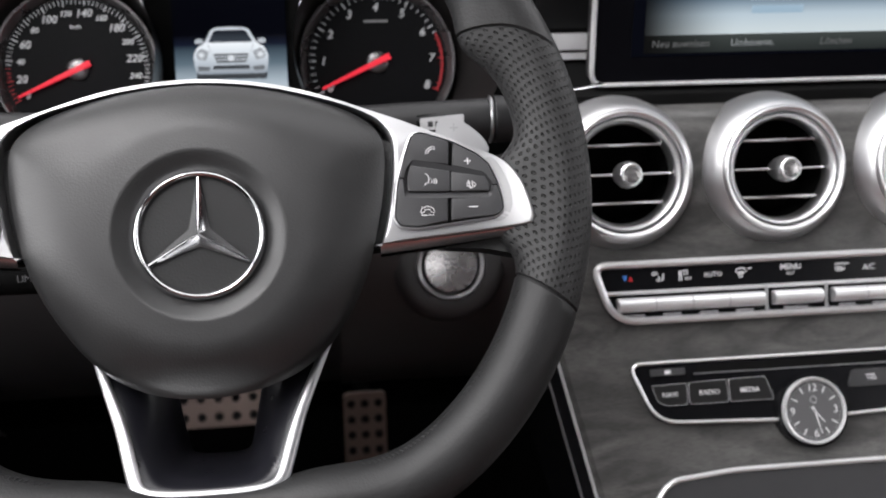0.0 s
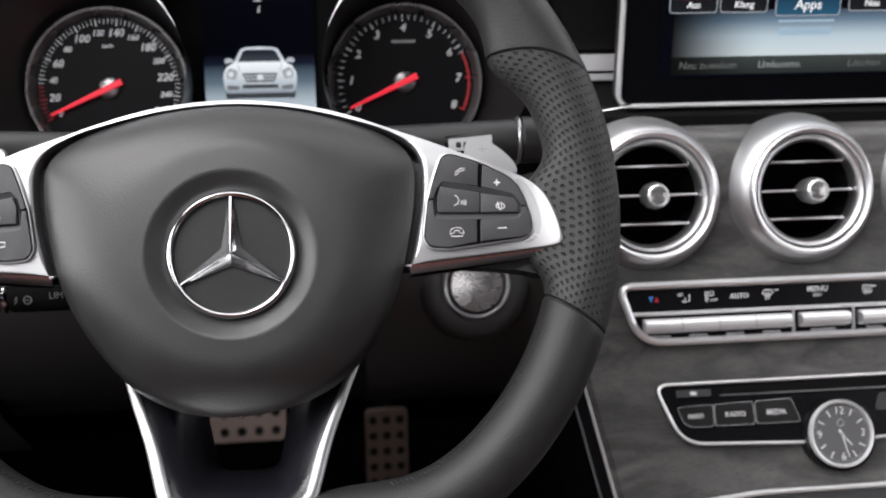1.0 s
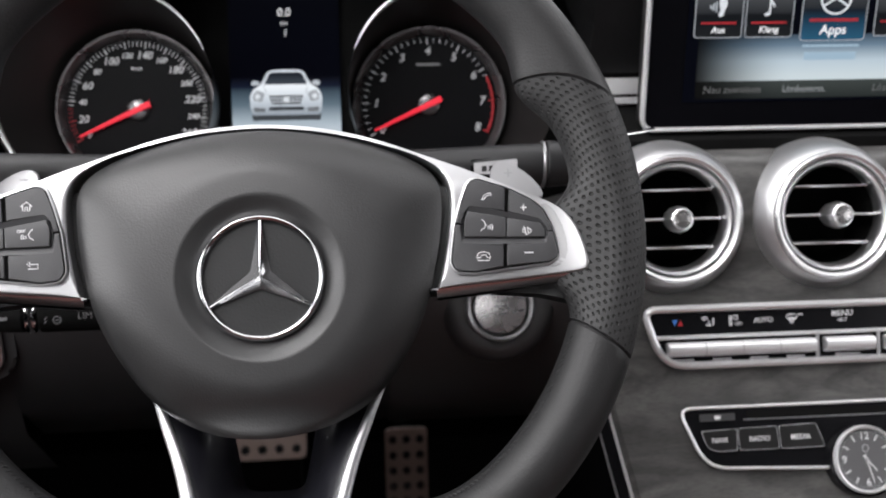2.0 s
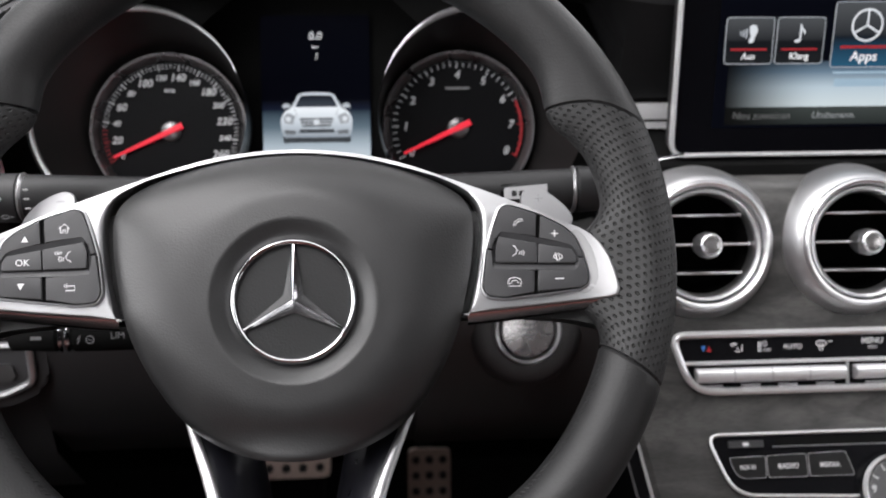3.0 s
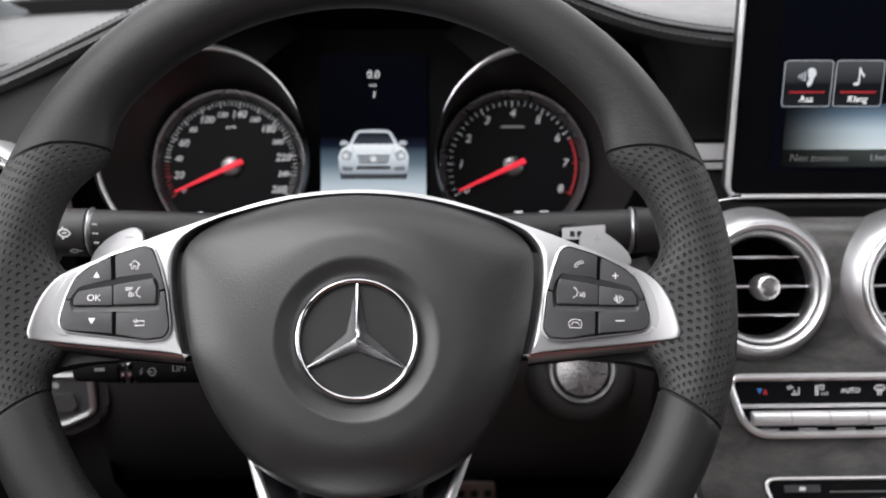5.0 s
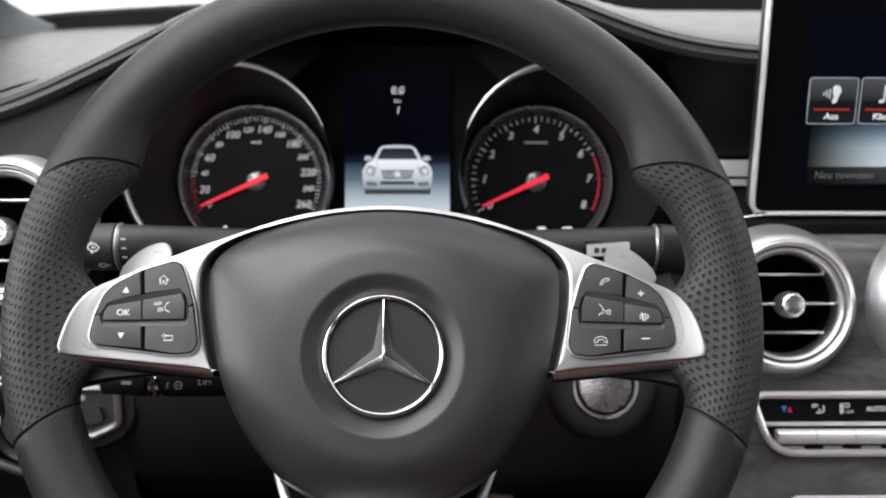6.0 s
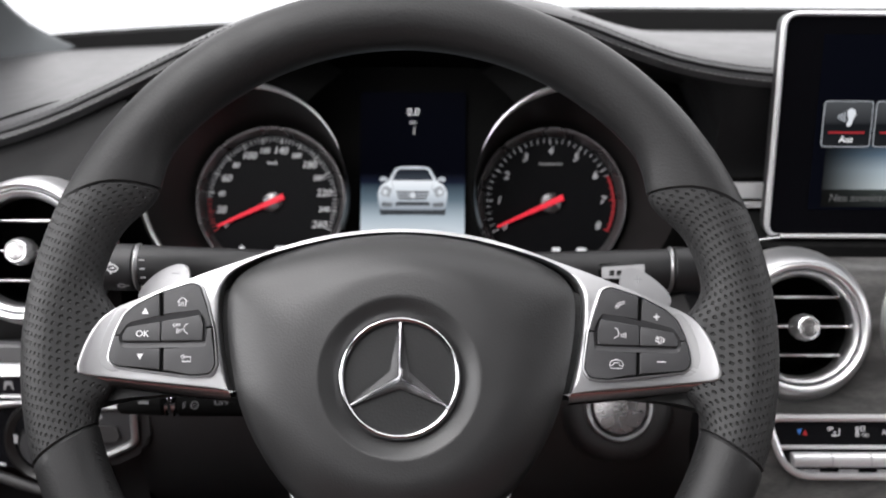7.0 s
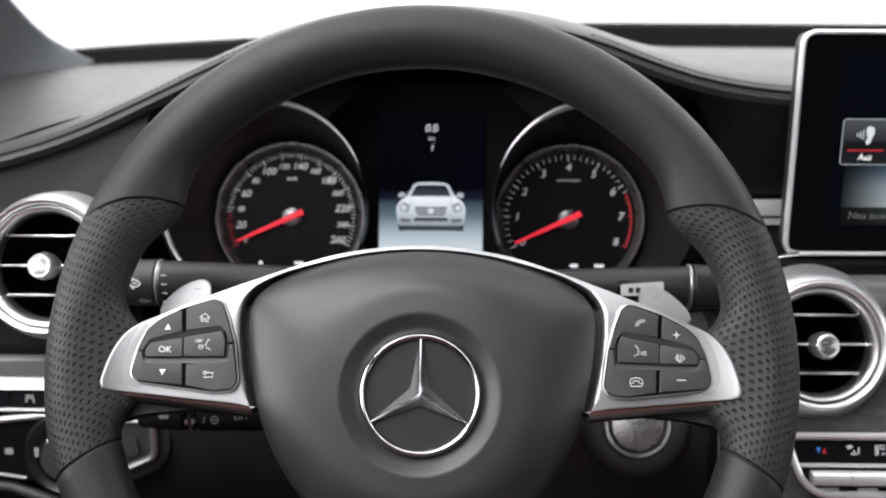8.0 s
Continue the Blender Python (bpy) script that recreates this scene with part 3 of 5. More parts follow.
BLOCK = [(-0.1392, 0.0172), (-0.1391, 0.0206), (-0.1369, 0.0242), (-0.1005, 0.0308), (-0.0989, 0.0255), (-0.0985, 0.0174), (-0.1386, 0.0166)]
HOUSE = [[(-1, -0.1), (0, 0.8), (1, -0.1)], [(-0.65, 0.1), (-0.65, -0.9), (-0.2, -0.9), (-0.2, -0.2), (0.2, -0.2), (0.2, -0.9), (0.65, -0.9), (0.65, 0.1)]]
BACK = [[(-1.0, 0.35), (-0.45, 0.8), (-0.45, -0.1), (-1.0, 0.35)], [(-0.5, 0.35), (1.0, 0.35), (1.0, -0.5), (-0.7, -0.5)]]
VOICE = [[(-0.9, 1.0), (-0.45, 0.75), (-0.35, 0.35), (-0.05, 0.0), (-0.35, -0.1), (-0.3, -0.5), (-0.9, -0.7), (-1.0, -1.0)], [(0.2, -0.05), (0.3, -0.35), (0.2, -0.65)], [(0.55, 0.05), (0.7, -0.35), (0.55, -0.75)], [(0.9, 0.15), (1.1, -0.35), (0.9, -0.85)]]
PHONE = [[(-0.9, -0.6), (-0.6, 0.2), (0.2, 0.7), (0.9, 0.7), (0.9, 0.2), (0.4, 0.3), (-0.2, 0.0), (-0.4, -0.5), (-0.9, -0.6)]]
HANG = [[(-1.1, -0.3), (-0.8, 0.4), (0, 0.6), (0.8, 0.4), (1.1, -0.3), (0.5, -0.3), (0.4, 0.1), (-0.4, 0.1), (-0.5, -0.3), (-1.1, -0.3)], [(-0.9, -0.3), (-0.9, -0.75), (0.9, -0.75), (0.9, -0.3)]]
MUTE = [[(-0.9, -0.3), (-0.9, 0.3), (-0.4, 0.3), (0.2, 0.8), (0.2, -0.8), (-0.4, -0.3), (-0.9, -0.3)], [(0.5, 0.5), (0.9, 0.0), (0.5, -0.5)], [(-0.6, 0.9), (-0.2, -0.9)]]
def lathe_line(line):
    """A narrow raised lip along a closed outline."""
    k = len(line)
    rows = []
    for out, z in ((0.0013, -0.0130), (0.0012, -0.0078), (0.0008, -0.0058), (0.0002, -0.0056), (-0.0001, -0.0090)):
        row = []
        for i in range(k):
            t = (Vector(line[(i + 1) % k]) - Vector(line[i - 1])).normalized()
            n = Vector((-t.y, t.x)) * side_of(line)
            row.append((line[i][0] + n.x * out, line[i][1] + n.y * out, z))
        rows.append(row)
    return loft(rows, True)


def side_of(line):
    area = sum(a[0] * b[1] - a[1] * b[0] for a, b in zip(line, line[1:] + line[:1]))
    return -1 if area > 0 else 1


for sgn, side in ((1, "l"), (-1, "r")):
    turned = (lambda pts: pts) if sgn == 1 else mirror
    tray_line = rounded(turned(TRAY), 0.0020, 4)
    tray = part("keypad", slab(tray_line, -0.022, -0.0068, 0), BLACK, wheel, "dark keypad with six keys")
    part("keypad_rim", lathe_line(tray_line), SATIN, tray, "bright keypad rim")
    wall = dense([(-0.1372, 0.0325), (-0.1390, 0.0306), (-0.1426, 0.0223), (-0.1450, 0.0131), (-0.1456, 0.0078), (-0.1421, 0.0046), (-0.1380, 0.0041)], 2)
    bezel = []
    for out, lift in ((0.06, 0.0002), (0.40, 0.0002), (0.80, 0.0003), (1.0, 0.0002), (1.08, -0.0002)):
        line = []
        for i, p in enumerate(wall):
            f = i / (len(wall) - 1)
            wide = 0.0046 * math.sin(math.pi * min(1.0, f * 1.12)) ** 0.7 if f < 0.89 else 0.0
            d = (wall[min(i + 1, len(wall) - 1)] - wall[max(i - 1, 0)]).normalized()
            q = p + Vector((d.y, -d.x)) * (0.0010 + (wide if wide else 0.0004) * out)
            line.append((-q.x if sgn == -1 else q.x, q.y, trim_height(q.x, q.y) + lift))
        bezel.append(line)
    # the strip lies flat; the shade of a sloping bezel is in its grey
    part("keypad_bezel", loft(bezel), BEZEL_SHADED, tray, "flat silver strip at the keypad's end, darkened like a sunken bezel")
    made = []
    for row, pts in PAD_SHAPES:
        made.append(part("key", slab(rounded(turned(pts), 0.0008, 3), -0.0120, -0.0044 if row == "mid" else -0.0051, 0.0006, 3), KEY, tray))
    part("key_channel", loft([[(x, y, -0.0052) for x, y in rounded(turned(CHANNEL), 0.0012, 4)], [(x, y, -0.0064) for x, y in rounded(turned(BLOCK), 0.0012, 4)]], True), KEY, tray, "sloping channel round the middle keys")
    z0, z1 = -0.0050, -0.0043
    s = -sgn
    if side == "l":
        up_tri = [(-0.00165, -0.0015), (0.00165, -0.0015), (0, 0.0015)]
        part("sign", slab(up_tri, 0, 0.0001, 0), MARK, made[0], m=pose(-0.1285, 0.0322, z0))
        strokes("sign", HOUSE, 0.00018, MARK, made[1], -0.1101, 0.0373, z0, 0.0026)
        lettering("lettering", "OK", 0.0046, MARK, made[2], -0.1290, 0.0205, z1)
        lettering("lettering", "OFF", 0.0022, MARK, made[3], -0.1122, 0.0250, z1)
        strokes("sign", [[(-x, y) for x, y in line] for line in VOICE], 0.00017, MARK, made[3], -0.1091, 0.0232, z1, 0.0027)
        part("sign", slab([(x, -y) for x, y in up_tri][::-1], 0, 0.0001, 0), MARK, made[4], m=pose(-0.1297, 0.0092, z0))
        strokes("sign", BACK, 0.00022, MARK, made[5], -0.1069, 0.0084, z0, 0.0026)
    else:
        strokes("sign", PHONE, 0.00017, MARK, made[1], 0.1105, 0.0375, z0, 0.0025)
        strokes("sign", [[(-1, 0), (1, 0)], [(0, -1), (0, 1)]], 0.00024, MARK, made[0], 0.1288, 0.0318, z0, 0.0016)
        strokes("sign", VOICE, 0.00018, MARK, made[3], 0.1100, 0.0232, z1, 0.0028)
        strokes("sign", MUTE, 0.00022, MARK, made[2], 0.1300, 0.0200, z1, 0.0024)
        strokes("sign", HANG, 0.00018, MARK, made[5], 0.1080, 0.0082, z0, 0.0032)
        strokes("sign", [[(-1, 0), (1, 0)]], 0.00026, MARK, made[4], 0.1305, 0.0092, z0, 0.0022)

# lower spoke: a bright u-shaped frame round a dark dished insert
U = [(-0.0600, -0.0480, -0.043), (-0.0560, -0.0560, -0.039), (-0.0495, -0.0705, -0.030), (-0.0415, -0.0890, -0.022), (-0.0362, -0.1080, -0.015), (-0.0330, -0.1180, -0.011), (-0.0240, -0.1210, -0.009), (0.0, -0.1218, -0.009)]
U = U + [(-x, y, z) for x, y, z in U[-2::-1]]
part("lower_spoke_trim", tube([tuple(p) for p in dense(U, 2)], lambda f: 0.0014 + 0.0020 * min(1, math.sin(math.pi * f) * 1.4), False, 12, None, 0.55), SATIN, wheel, "bright silver u-shaped lower spoke trim")
# the glossy bowl between the frame and the opening over the pedals
bowl_rim = [(0.0560, -0.0540, -0.041), (0.0500, -0.0640, -0.035), (0.0420, -0.0860, -0.025), (0.0358, -0.1070, -0.017), (0.0316, -0.1155, -0.013), (0.0230, -0.1188, -0.011), (0.0, -0.1196, -0.011)]
bowl_mouth = [(0.0262, -0.0560, -0.054), (0.0240, -0.0680, -0.054), (0.0205, -0.0850, -0.054), (0.0176, -0.1005, -0.054), (0.0158, -0.1066, -0.052), (0.0110, -0.1084, -0.051), (0.0, -0.1088, -0.051)]
ends = [resample3([tuple(p) for p in dense([(-x, y, z) for x, y, z in line] + line[-2::-1], 2)], 61) for line in (bowl_rim, bowl_mouth)]
rows = []
for q in range(13):
    f = q / 12
    rows.append([(o.x + (n.x - o.x) * f, o.y + (n.y - o.y) * f, o.z + (n.z - o.z) * (0.15 * f + 0.85 * f ** 2.2)) for o, n in zip(*ends)])
rows.append([(n.x * 0.98, n.y + 0.001, n.z - 0.016) for n in ends[1]])
part("lower_spoke_bowl", loft(rows), INSERT, wheel, "glossy dark bowl of the lower spoke")
part("lower_spoke_back", slab(rounded([(-0.036, -0.112), (0.036, -0.112), (0.040, -0.136), (-0.040, -0.136)], 0.004), -0.050, -0.0330, 0.002), PLASTIC, wheel, "dark foot of the lower spoke")

# shift paddles behind the spokes
PADDLE = [(-0.1480, 0.0440), (-0.1476, 0.0486), (-0.1450, 0.0532), (-0.1398, 0.0588), (-0.1332, 0.0630), (-0.1262, 0.0654), (-0.1216, 0.0645), (-0.1204, 0.0610), (-0.1180, 0.0400)]
PADDLE_PLUS = [(-0.1480, 0.0440), (-0.1484, 0.0480), (-0.1470, 0.0512), (-0.1438, 0.0553), (-0.1378, 0.0605), (-0.1325, 0.0637), (-0.1280, 0.0655), (-0.1240, 0.0652), (-0.1205, 0.0625), (-0.1180, 0.0400)]
for sgn in (1, -1):
    pts = PADDLE if sgn == 1 else mirror(PADDLE_PLUS)
    pad = part("shift_paddle", slab(rounded(pts, 0.003), -0.058, -0.0545, 0.0020, 4), PADDLE_GREY, wheel, "silver shift paddle")
    strokes("sign", [[(-1, 0), (1, 0)]] + ([[(0, -1), (0, 1)]] if sgn == -1 else []), 0.0004, MARK_DIM, pad, 0.1298 if sgn == -1 else -0.1275, 0.0592 if sgn == -1 else 0.0600, -0.0544, 0.0022)

# ---- steering column, stalks ----
def rod(x0, x1, r0, r1, flat=1.0, seg=28):
    """A turned rod along the local x axis."""
    bm = lathe([(0.0001, x0), (r0 - 0.0015, x0), (r0, x0 + 0.0015), (r1, x1 - 0.0015), (r1 - 0.0015, x1), (0.0001, x1)], seg)
    bmesh.ops.rotate(bm, verts=bm.verts, cent=(0, 0, 0), matrix=Matrix.Rotation(radians(90), 3, "Y"))
    bmesh.ops.scale(bm, vec=(1, flat, 1), verts=bm.verts)
    return bm


column = thing("steering_column", facing(0, 0.13, 0.645, TILT_WHEEL), "black plastic steering column shroud behind the wheel", "steering column")
part("shroud", slab(rounded([(-0.062, -0.052), (0.062, -0.052), (0.075, 0.0), (0.066, 0.055), (-0.066, 0.055), (-0.075, 0.0)], 0.018), -0.16, 0.045, 0.012, 4), PLASTIC, column, "black shroud")

right_stalk = thing("gear_stalk", pose(0.1560, 0.112, 0.7068), "dark grey gear selector stalk with a chrome ring", "stalk")
part("stalk_arm", rod(-0.085, 0.0, 0.0100, 0.0125, 0.9), PLASTIC, right_stalk)
part("stalk_ring", rod(-0.0010, 0.0014, 0.0140, 0.0140, 0.9), SATIN, right_stalk, "chrome ring")
part("stalk_end", rod(0.0012, 0.0215, 0.0139, 0.0128, 0.9), PLASTIC, right_stalk, "dark rounded stalk end")
recess = part("stalk_recess", slab(rounded([(-0.0435, -0.0040), (-0.0145, -0.0040), (-0.0145, 0.0076), (-0.0435, 0.0054)], 0.001), -0.001, 0.0006, 0.0003), BLACK, right_stalk, "black recess on the stalk", m=facing(0, -0.0098, 0.001, 20))
part("stalk_panel", slab(rounded([(-0.0415, -0.0030), (-0.0165, -0.0030), (-0.0165, 0.0055), (-0.0415, 0.0036)], 0.0008), 0.0004, 0.0014, 0.0004), SIGN_FIELD, recess, "light grey sign field")
for k in range(2):
    part("sign", slab(rounded(rect(-0.0372 + k * 0.0042, -0.0014, -0.0343 + k * 0.0042, 0.0018), 0.0006), 0.0014, 0.0016, 0), PLASTIC, recess)

left_stalk = thing("wiper_stalk", pose(-0.1575, 0.112, 0.707), "dark grey wiper and indicator stalk with printed signs", "stalk")
part("stalk_arm", rod(0.0, 0.085, 0.0135, 0.0105, 0.9), PLASTIC, left_stalk)
part("stalk_ring", rod(-0.0022, 0.0012, 0.0146, 0.0146, 0.9), SATIN, left_stalk, "silver ring")
part("stalk_end", rod(-0.0260, -0.0012, 0.0138, 0.0142, 0.9), PLASTIC, left_stalk, "dark turning end")
strokes("sign", [[(-1.0, 0.0), (-0.7, 0.55), (-0.2, 0.75), (0.5, 0.6), (1.0, 0.05), (0.5, -0.5), (-0.3, -0.55), (-1.0, 0.0)], [(-0.3, 0.1), (0.4, 0.1)], [(-0.2, 0.75), (-0.3, 1.1)], [(-0.3, -0.55), (-0.2, -1.0)], [(-2.0, 0.3), (-1.5, 0.0), (-2.0, -0.3), (-2.0, 0.3)]], 0.00055, MARK, left_stalk, 0, 0, 0, 0.0034).matrix_basis = facing(-0.0125, -0.0134, 0.0040, 8)
strokes("sign", [[(-1, 0), (-0.4, 0.45), (0.3, 0.3), (0.5, 0), (0.3, -0.3), (-0.4, -0.45), (-1, 0)], [(0.7, 0), (1.3, 0)]], 0.00042, MARK_DIM, left_stalk, 0, 0, 0, 0.0030).matrix_basis = facing(-0.0075, -0.0128, -0.0068, -18)
for k in range(4):
    part("sign", slab(rect(0, 0, 0.003, 0.0008), 0, 0.0002, 0), MARK, left_stalk, m=facing(0.0035, -0.0135, 0.009 - k * 0.0055, 8))

lim_stalk = thing("cruise_stalk", pose(-0.140, 0.103, 0.6225), "black cruise control stalk with printed signs", "stalk")
part("stalk_arm", rod(0.0, 0.085, 0.0086, 0.0084, 0.8), BLACK, lim_stalk)
part("stalk_ring", rod(-0.0075, -0.0050, 0.0090, 0.0090, 0.8), CHROME, lim_stalk, "silver ring")
part("stalk_ring", rod(-0.0030, -0.0005, 0.0092, 0.0092, 0.8), CHROME, lim_stalk, "silver ring")
part("stalk_end", rod(-0.036, -0.0075, 0.0070, 0.0084, 0.8), BLACK, lim_stalk, "dark stalk end")
lettering("lettering", "LIM", 0.0055, MARK_FAINT, lim_stalk, 0, 0, 0).matrix_basis = facing(0.028, -0.0070, 0.004, 20)
strokes("sign", [[(math.cos(k * 0.5236), math.sin(k * 0.5236)) for k in range(13)], [(-0.5, 0), (0.5, 0)]], 0.0003, MARK_FAINT, lim_stalk, 0, 0, 0, 0.0022).matrix_basis = facing(0.012, -0.0072, 0.002, 20)
strokes("sign", [[(0.4, 1), (-0.4, 0), (0.4, 0), (-0.4, -1)]], 0.0003, MARK_FAINT, lim_stalk, 0, 0, 0, 0.0020).matrix_basis = facing(0.0055, -0.0072, 0.002, 20)
part("sign", slab(rect(-0.022, 0.0005, -0.016, 0.0025), 0, 0.0002, 0), MARK_FAINT, lim_stalk, m=facing(0, -0.0070, 0.002, 20))

# ---- instrument cluster ----
cluster = thing("instrument_cluster", facing(0, 0.258, 0.722, 20), "black instrument cluster with two red-needled dials and a colour display", "instrument cluster")
part("back_plate", slab(rounded(rect(-0.19, -0.085, 0.19, 0.085), 0.02), -0.03, -0.004, 0.002), BLACK, cluster, "black back plate")


BEZEL = material("dial_bezel", (0.20, 0.19, 0.195), 0.28, metal=0.85)


def dial(cx, cy, speed):
    face = part("speedometer" if speed else "rev_counter", slab(circle(0.0535, 72), -0.004, -0.001, 0), DIAL_FACE, cluster, "round black speedometer" if speed else "round black rev counter", m=pose(cx, cy, 0))
    part("dial_bezel", lathe([(0.0490, -0.001), (0.0500, 0.0015), (0.0515, 0.0045), (0.0525, 0.0060), (0.0540, 0.0062), (0.0548, 0.0045), (0.0552, -0.003)], 72), BEZEL, face, "dark shiny bezel")
    bm, red = bmesh.new(), bmesh.new()
    count = 65 if speed else 40
    for i in range(count + 1):
        f = i / count
        a = radians(207 - 233 * f)
        major = i % 5 == 0
        r0, r1, w = (0.0426 if major else 0.0438), 0.0474, (0.00040 if major else 0.00024)
        d, s = Vector((math.cos(a), math.sin(a), 0)), Vector((-math.sin(a), math.cos(a), 0))
        target = red if (not speed and f > 0.78) or (speed and f < 0.13) else bm
        q = [target.verts.new(v + Vector((0, 0, -0.0006))) for v in (d * r0 - s * w, d * r1 - s * w, d * r1 + s * w, d * r0 + s * w)]
        target.faces.new(q)
    tagged(part("dial_scale", bm, LIT_DIM, face, flat=True), kind="stuff")
    tagged(part("dial_scale", red, RED_DIM, face, "red scale ticks", flat=True), kind="stuff")
    if not speed:
        band = arc(0, 0, 0.0459, 207 - 233 * 0.78, 207 - 233 * 1.0, 20, -0.0005)
        part("red_band", tube(band, 0.0008, False, 5, None, 0.2), RED_DIM, face, "dim red warning band")
    for k in range(14 if speed else 9):
        a = radians(207 - (17.92 if speed else 29.125) * k)
        big = (k % 2 == 1) if speed else True
        r = 0.0378 if speed else 0.0380
        lettering("numeral", str(20 * k) if speed else str(k), (0.0072 if big else 0.0052) if speed else 0.0079, LIT_DIM, face, r * math.cos(a), r * math.sin(a), -0.0007, 0.22, bold=0.00016)
    if speed:
        lettering("lettering", "km/h", 0.0036, LIT, face, 0, 0.0285, -0.0007, 0.1)
    else:
        part("sign", slab(rect(-0.0085, -0.0008, 0.0085, 0.0008), -0.001, -0.0007, 0), LIT_FAINT, face, m=pose(0, 0.0285, 0))
    a = radians(204.5)
    d, s = Vector((math.cos(a), math.sin(a), 0)), Vector((-math.sin(a), math.cos(a), 0))
    bm = bmesh.new()
    tail, tip = d * -0.0095, d * 0.0430
    low = [bm.verts.new(v + Vector((0, 0, 0.0022))) for v in (tail - s * 0.0022, tip - s * 0.0008, tip + s * 0.0008, tail + s * 0.0022)]
    top = [bm.verts.new(v + Vector((0, 0, 0.0036))) for v in (tail - s * 0.0014, tip - s * 0.0004, tip + s * 0.0004, tail + s * 0.0014)]
    bm.faces.new(top)
    bm.faces.new(low[::-1])
    for i in range(4):
        bm.faces.new((low[i], low[(i + 1) % 4], top[(i + 1) % 4], top[i]))
    part("needle", bm, LIT_RED, face, "glowing red needle", flat=True)
    part("needle_hub", lathe([(0.0075, -0.001), (0.0070, 0.0012), (0.0055, 0.0020), (0.0001, 0.0022)], 32), BEZEL, face, "grey needle hub")
    small = (((-0.022, -0.0335), (0.006, -0.0335)) if speed else ((0.004, -0.034), (0.0225, -0.034)))
    part("dial_sign", slab(circle(0.0016, 14), -0.001, -0.0007, 0) if speed else slab(rounded(rect(-0.003, -0.0014, 0.003, 0.0014), 0.0008), -0.001, -0.0007, 0), LIT, face, m=pose(*small[0], 0))
    part("dial_sign", slab(rounded(rect(-0.0036, -0.0012, 0.0036, 0.0012), 0.0006), -0.001, -0.0007, 0), LIT, face, m=pose(*small[1], 0))
    return face


dial(-0.1022, -0.0150, True)
dial(0.1008, -0.0150, False)
disp = part("cluster_display", slab(rounded(rect(-0.0385, -0.062, 0.0385, 0.066), 0.002), -0.004, -0.0015, 0), SCREEN_OFF, cluster, "lit colour display showing a white car")
part("display_picture", slab(rect(-0.0380, -0.061, 0.0380, 0.006), -0.0015, -0.0012, 0), gradient("display_floor", (0.66, 0.72, 0.76), (0.0008, 0.001, 0.003), -0.040, 0.006, stops=((0.30, (0.40, 0.47, 0.52)), (0.58, (0.11, 0.155, 0.19)), (0.80, (0.035, 0.055, 0.075)), (0.86, (0.006, 0.009, 0.022)))), disp, "pale floor fading to dark blue")
lettering("lettering", "0.0", 0.0078, LIT, disp, 0, 0.0512, -0.0012, 0.1, bold=0.0001)
lettering("lettering", "km", 0.0042, LIT, disp, 0, 0.0437, -0.0012, 0.1)
lettering("lettering", "1", 0.0075, LIT, disp, 0.0005, 0.0368, -0.0012, 0.15)
# the car on the display: flat drawing
def flat_piece(name, pts, z, mat, parent, label="", r=0.0008):
    return part(name, slab(rounded(pts, r, 4), z - 0.0002, z, 0), mat, parent, label)


half_car = [(0.0, 0.0116), (0.0095, 0.0112), (0.0128, 0.0098), (0.0158, 0.0048), (0.0182, 0.0004), (0.0222, -0.0018), (0.0246, -0.0055), (0.0254, -0.0085), (0.0250, -0.0148), (0.0240, -0.0192), (0.0225, -0.0205)]
pic = part("display_car", slab(rounded(half_car[::-1] + [(-x, y) for x, y in half_car[1:]], 0.0010, 3), -0.0010, -0.0008, 0), gradient("screen_car_body", (0.30, 0.34, 0.38), (0.66, 0.70, 0.75), -0.0205, 0.0116, 0.95, stops=((0.22, (0.52, 0.57, 0.62)), (0.45, (0.74, 0.79, 0.83)), (0.62, (0.90, 0.94, 0.97)), (0.80, (0.62, 0.66, 0.71)))), disp, "white car drawn on the display")
flat_piece("car_glass", [(-0.0150, 0.0012), (-0.0112, 0.0086), (-0.0090, 0.0094), (0.0090, 0.0094), (0.0112, 0.0086), (0.0150, 0.0012)], -0.0006, gradient("screen_car_glass", (0.05, 0.06, 0.075), (0.006, 0.008, 0.014), 0.001, 0.0095), pic, "dark windscreen")
flat_piece("car_grille", [(-0.0122, -0.0066), (0.0122, -0.0066), (0.0098, -0.0130), (-0.0098, -0.0130)], -0.0006, CAR_SLATE, pic, "dark grille")
for q, hw in ((-0.0086, 0.0110), (-0.0108, 0.0100)):
    flat_piece("grille_bar", [(-hw, q - 0.0004), (hw, q - 0.0004), (hw, q + 0.0004), (-hw, q + 0.0004)], -0.0004, CAR_PALE, pic, "", 0.0002)
part("car_mark", slab(circle(0.0022, 20, 0, -0.0097), -0.0004, -0.0002, 0), CAR_WHITE, pic)
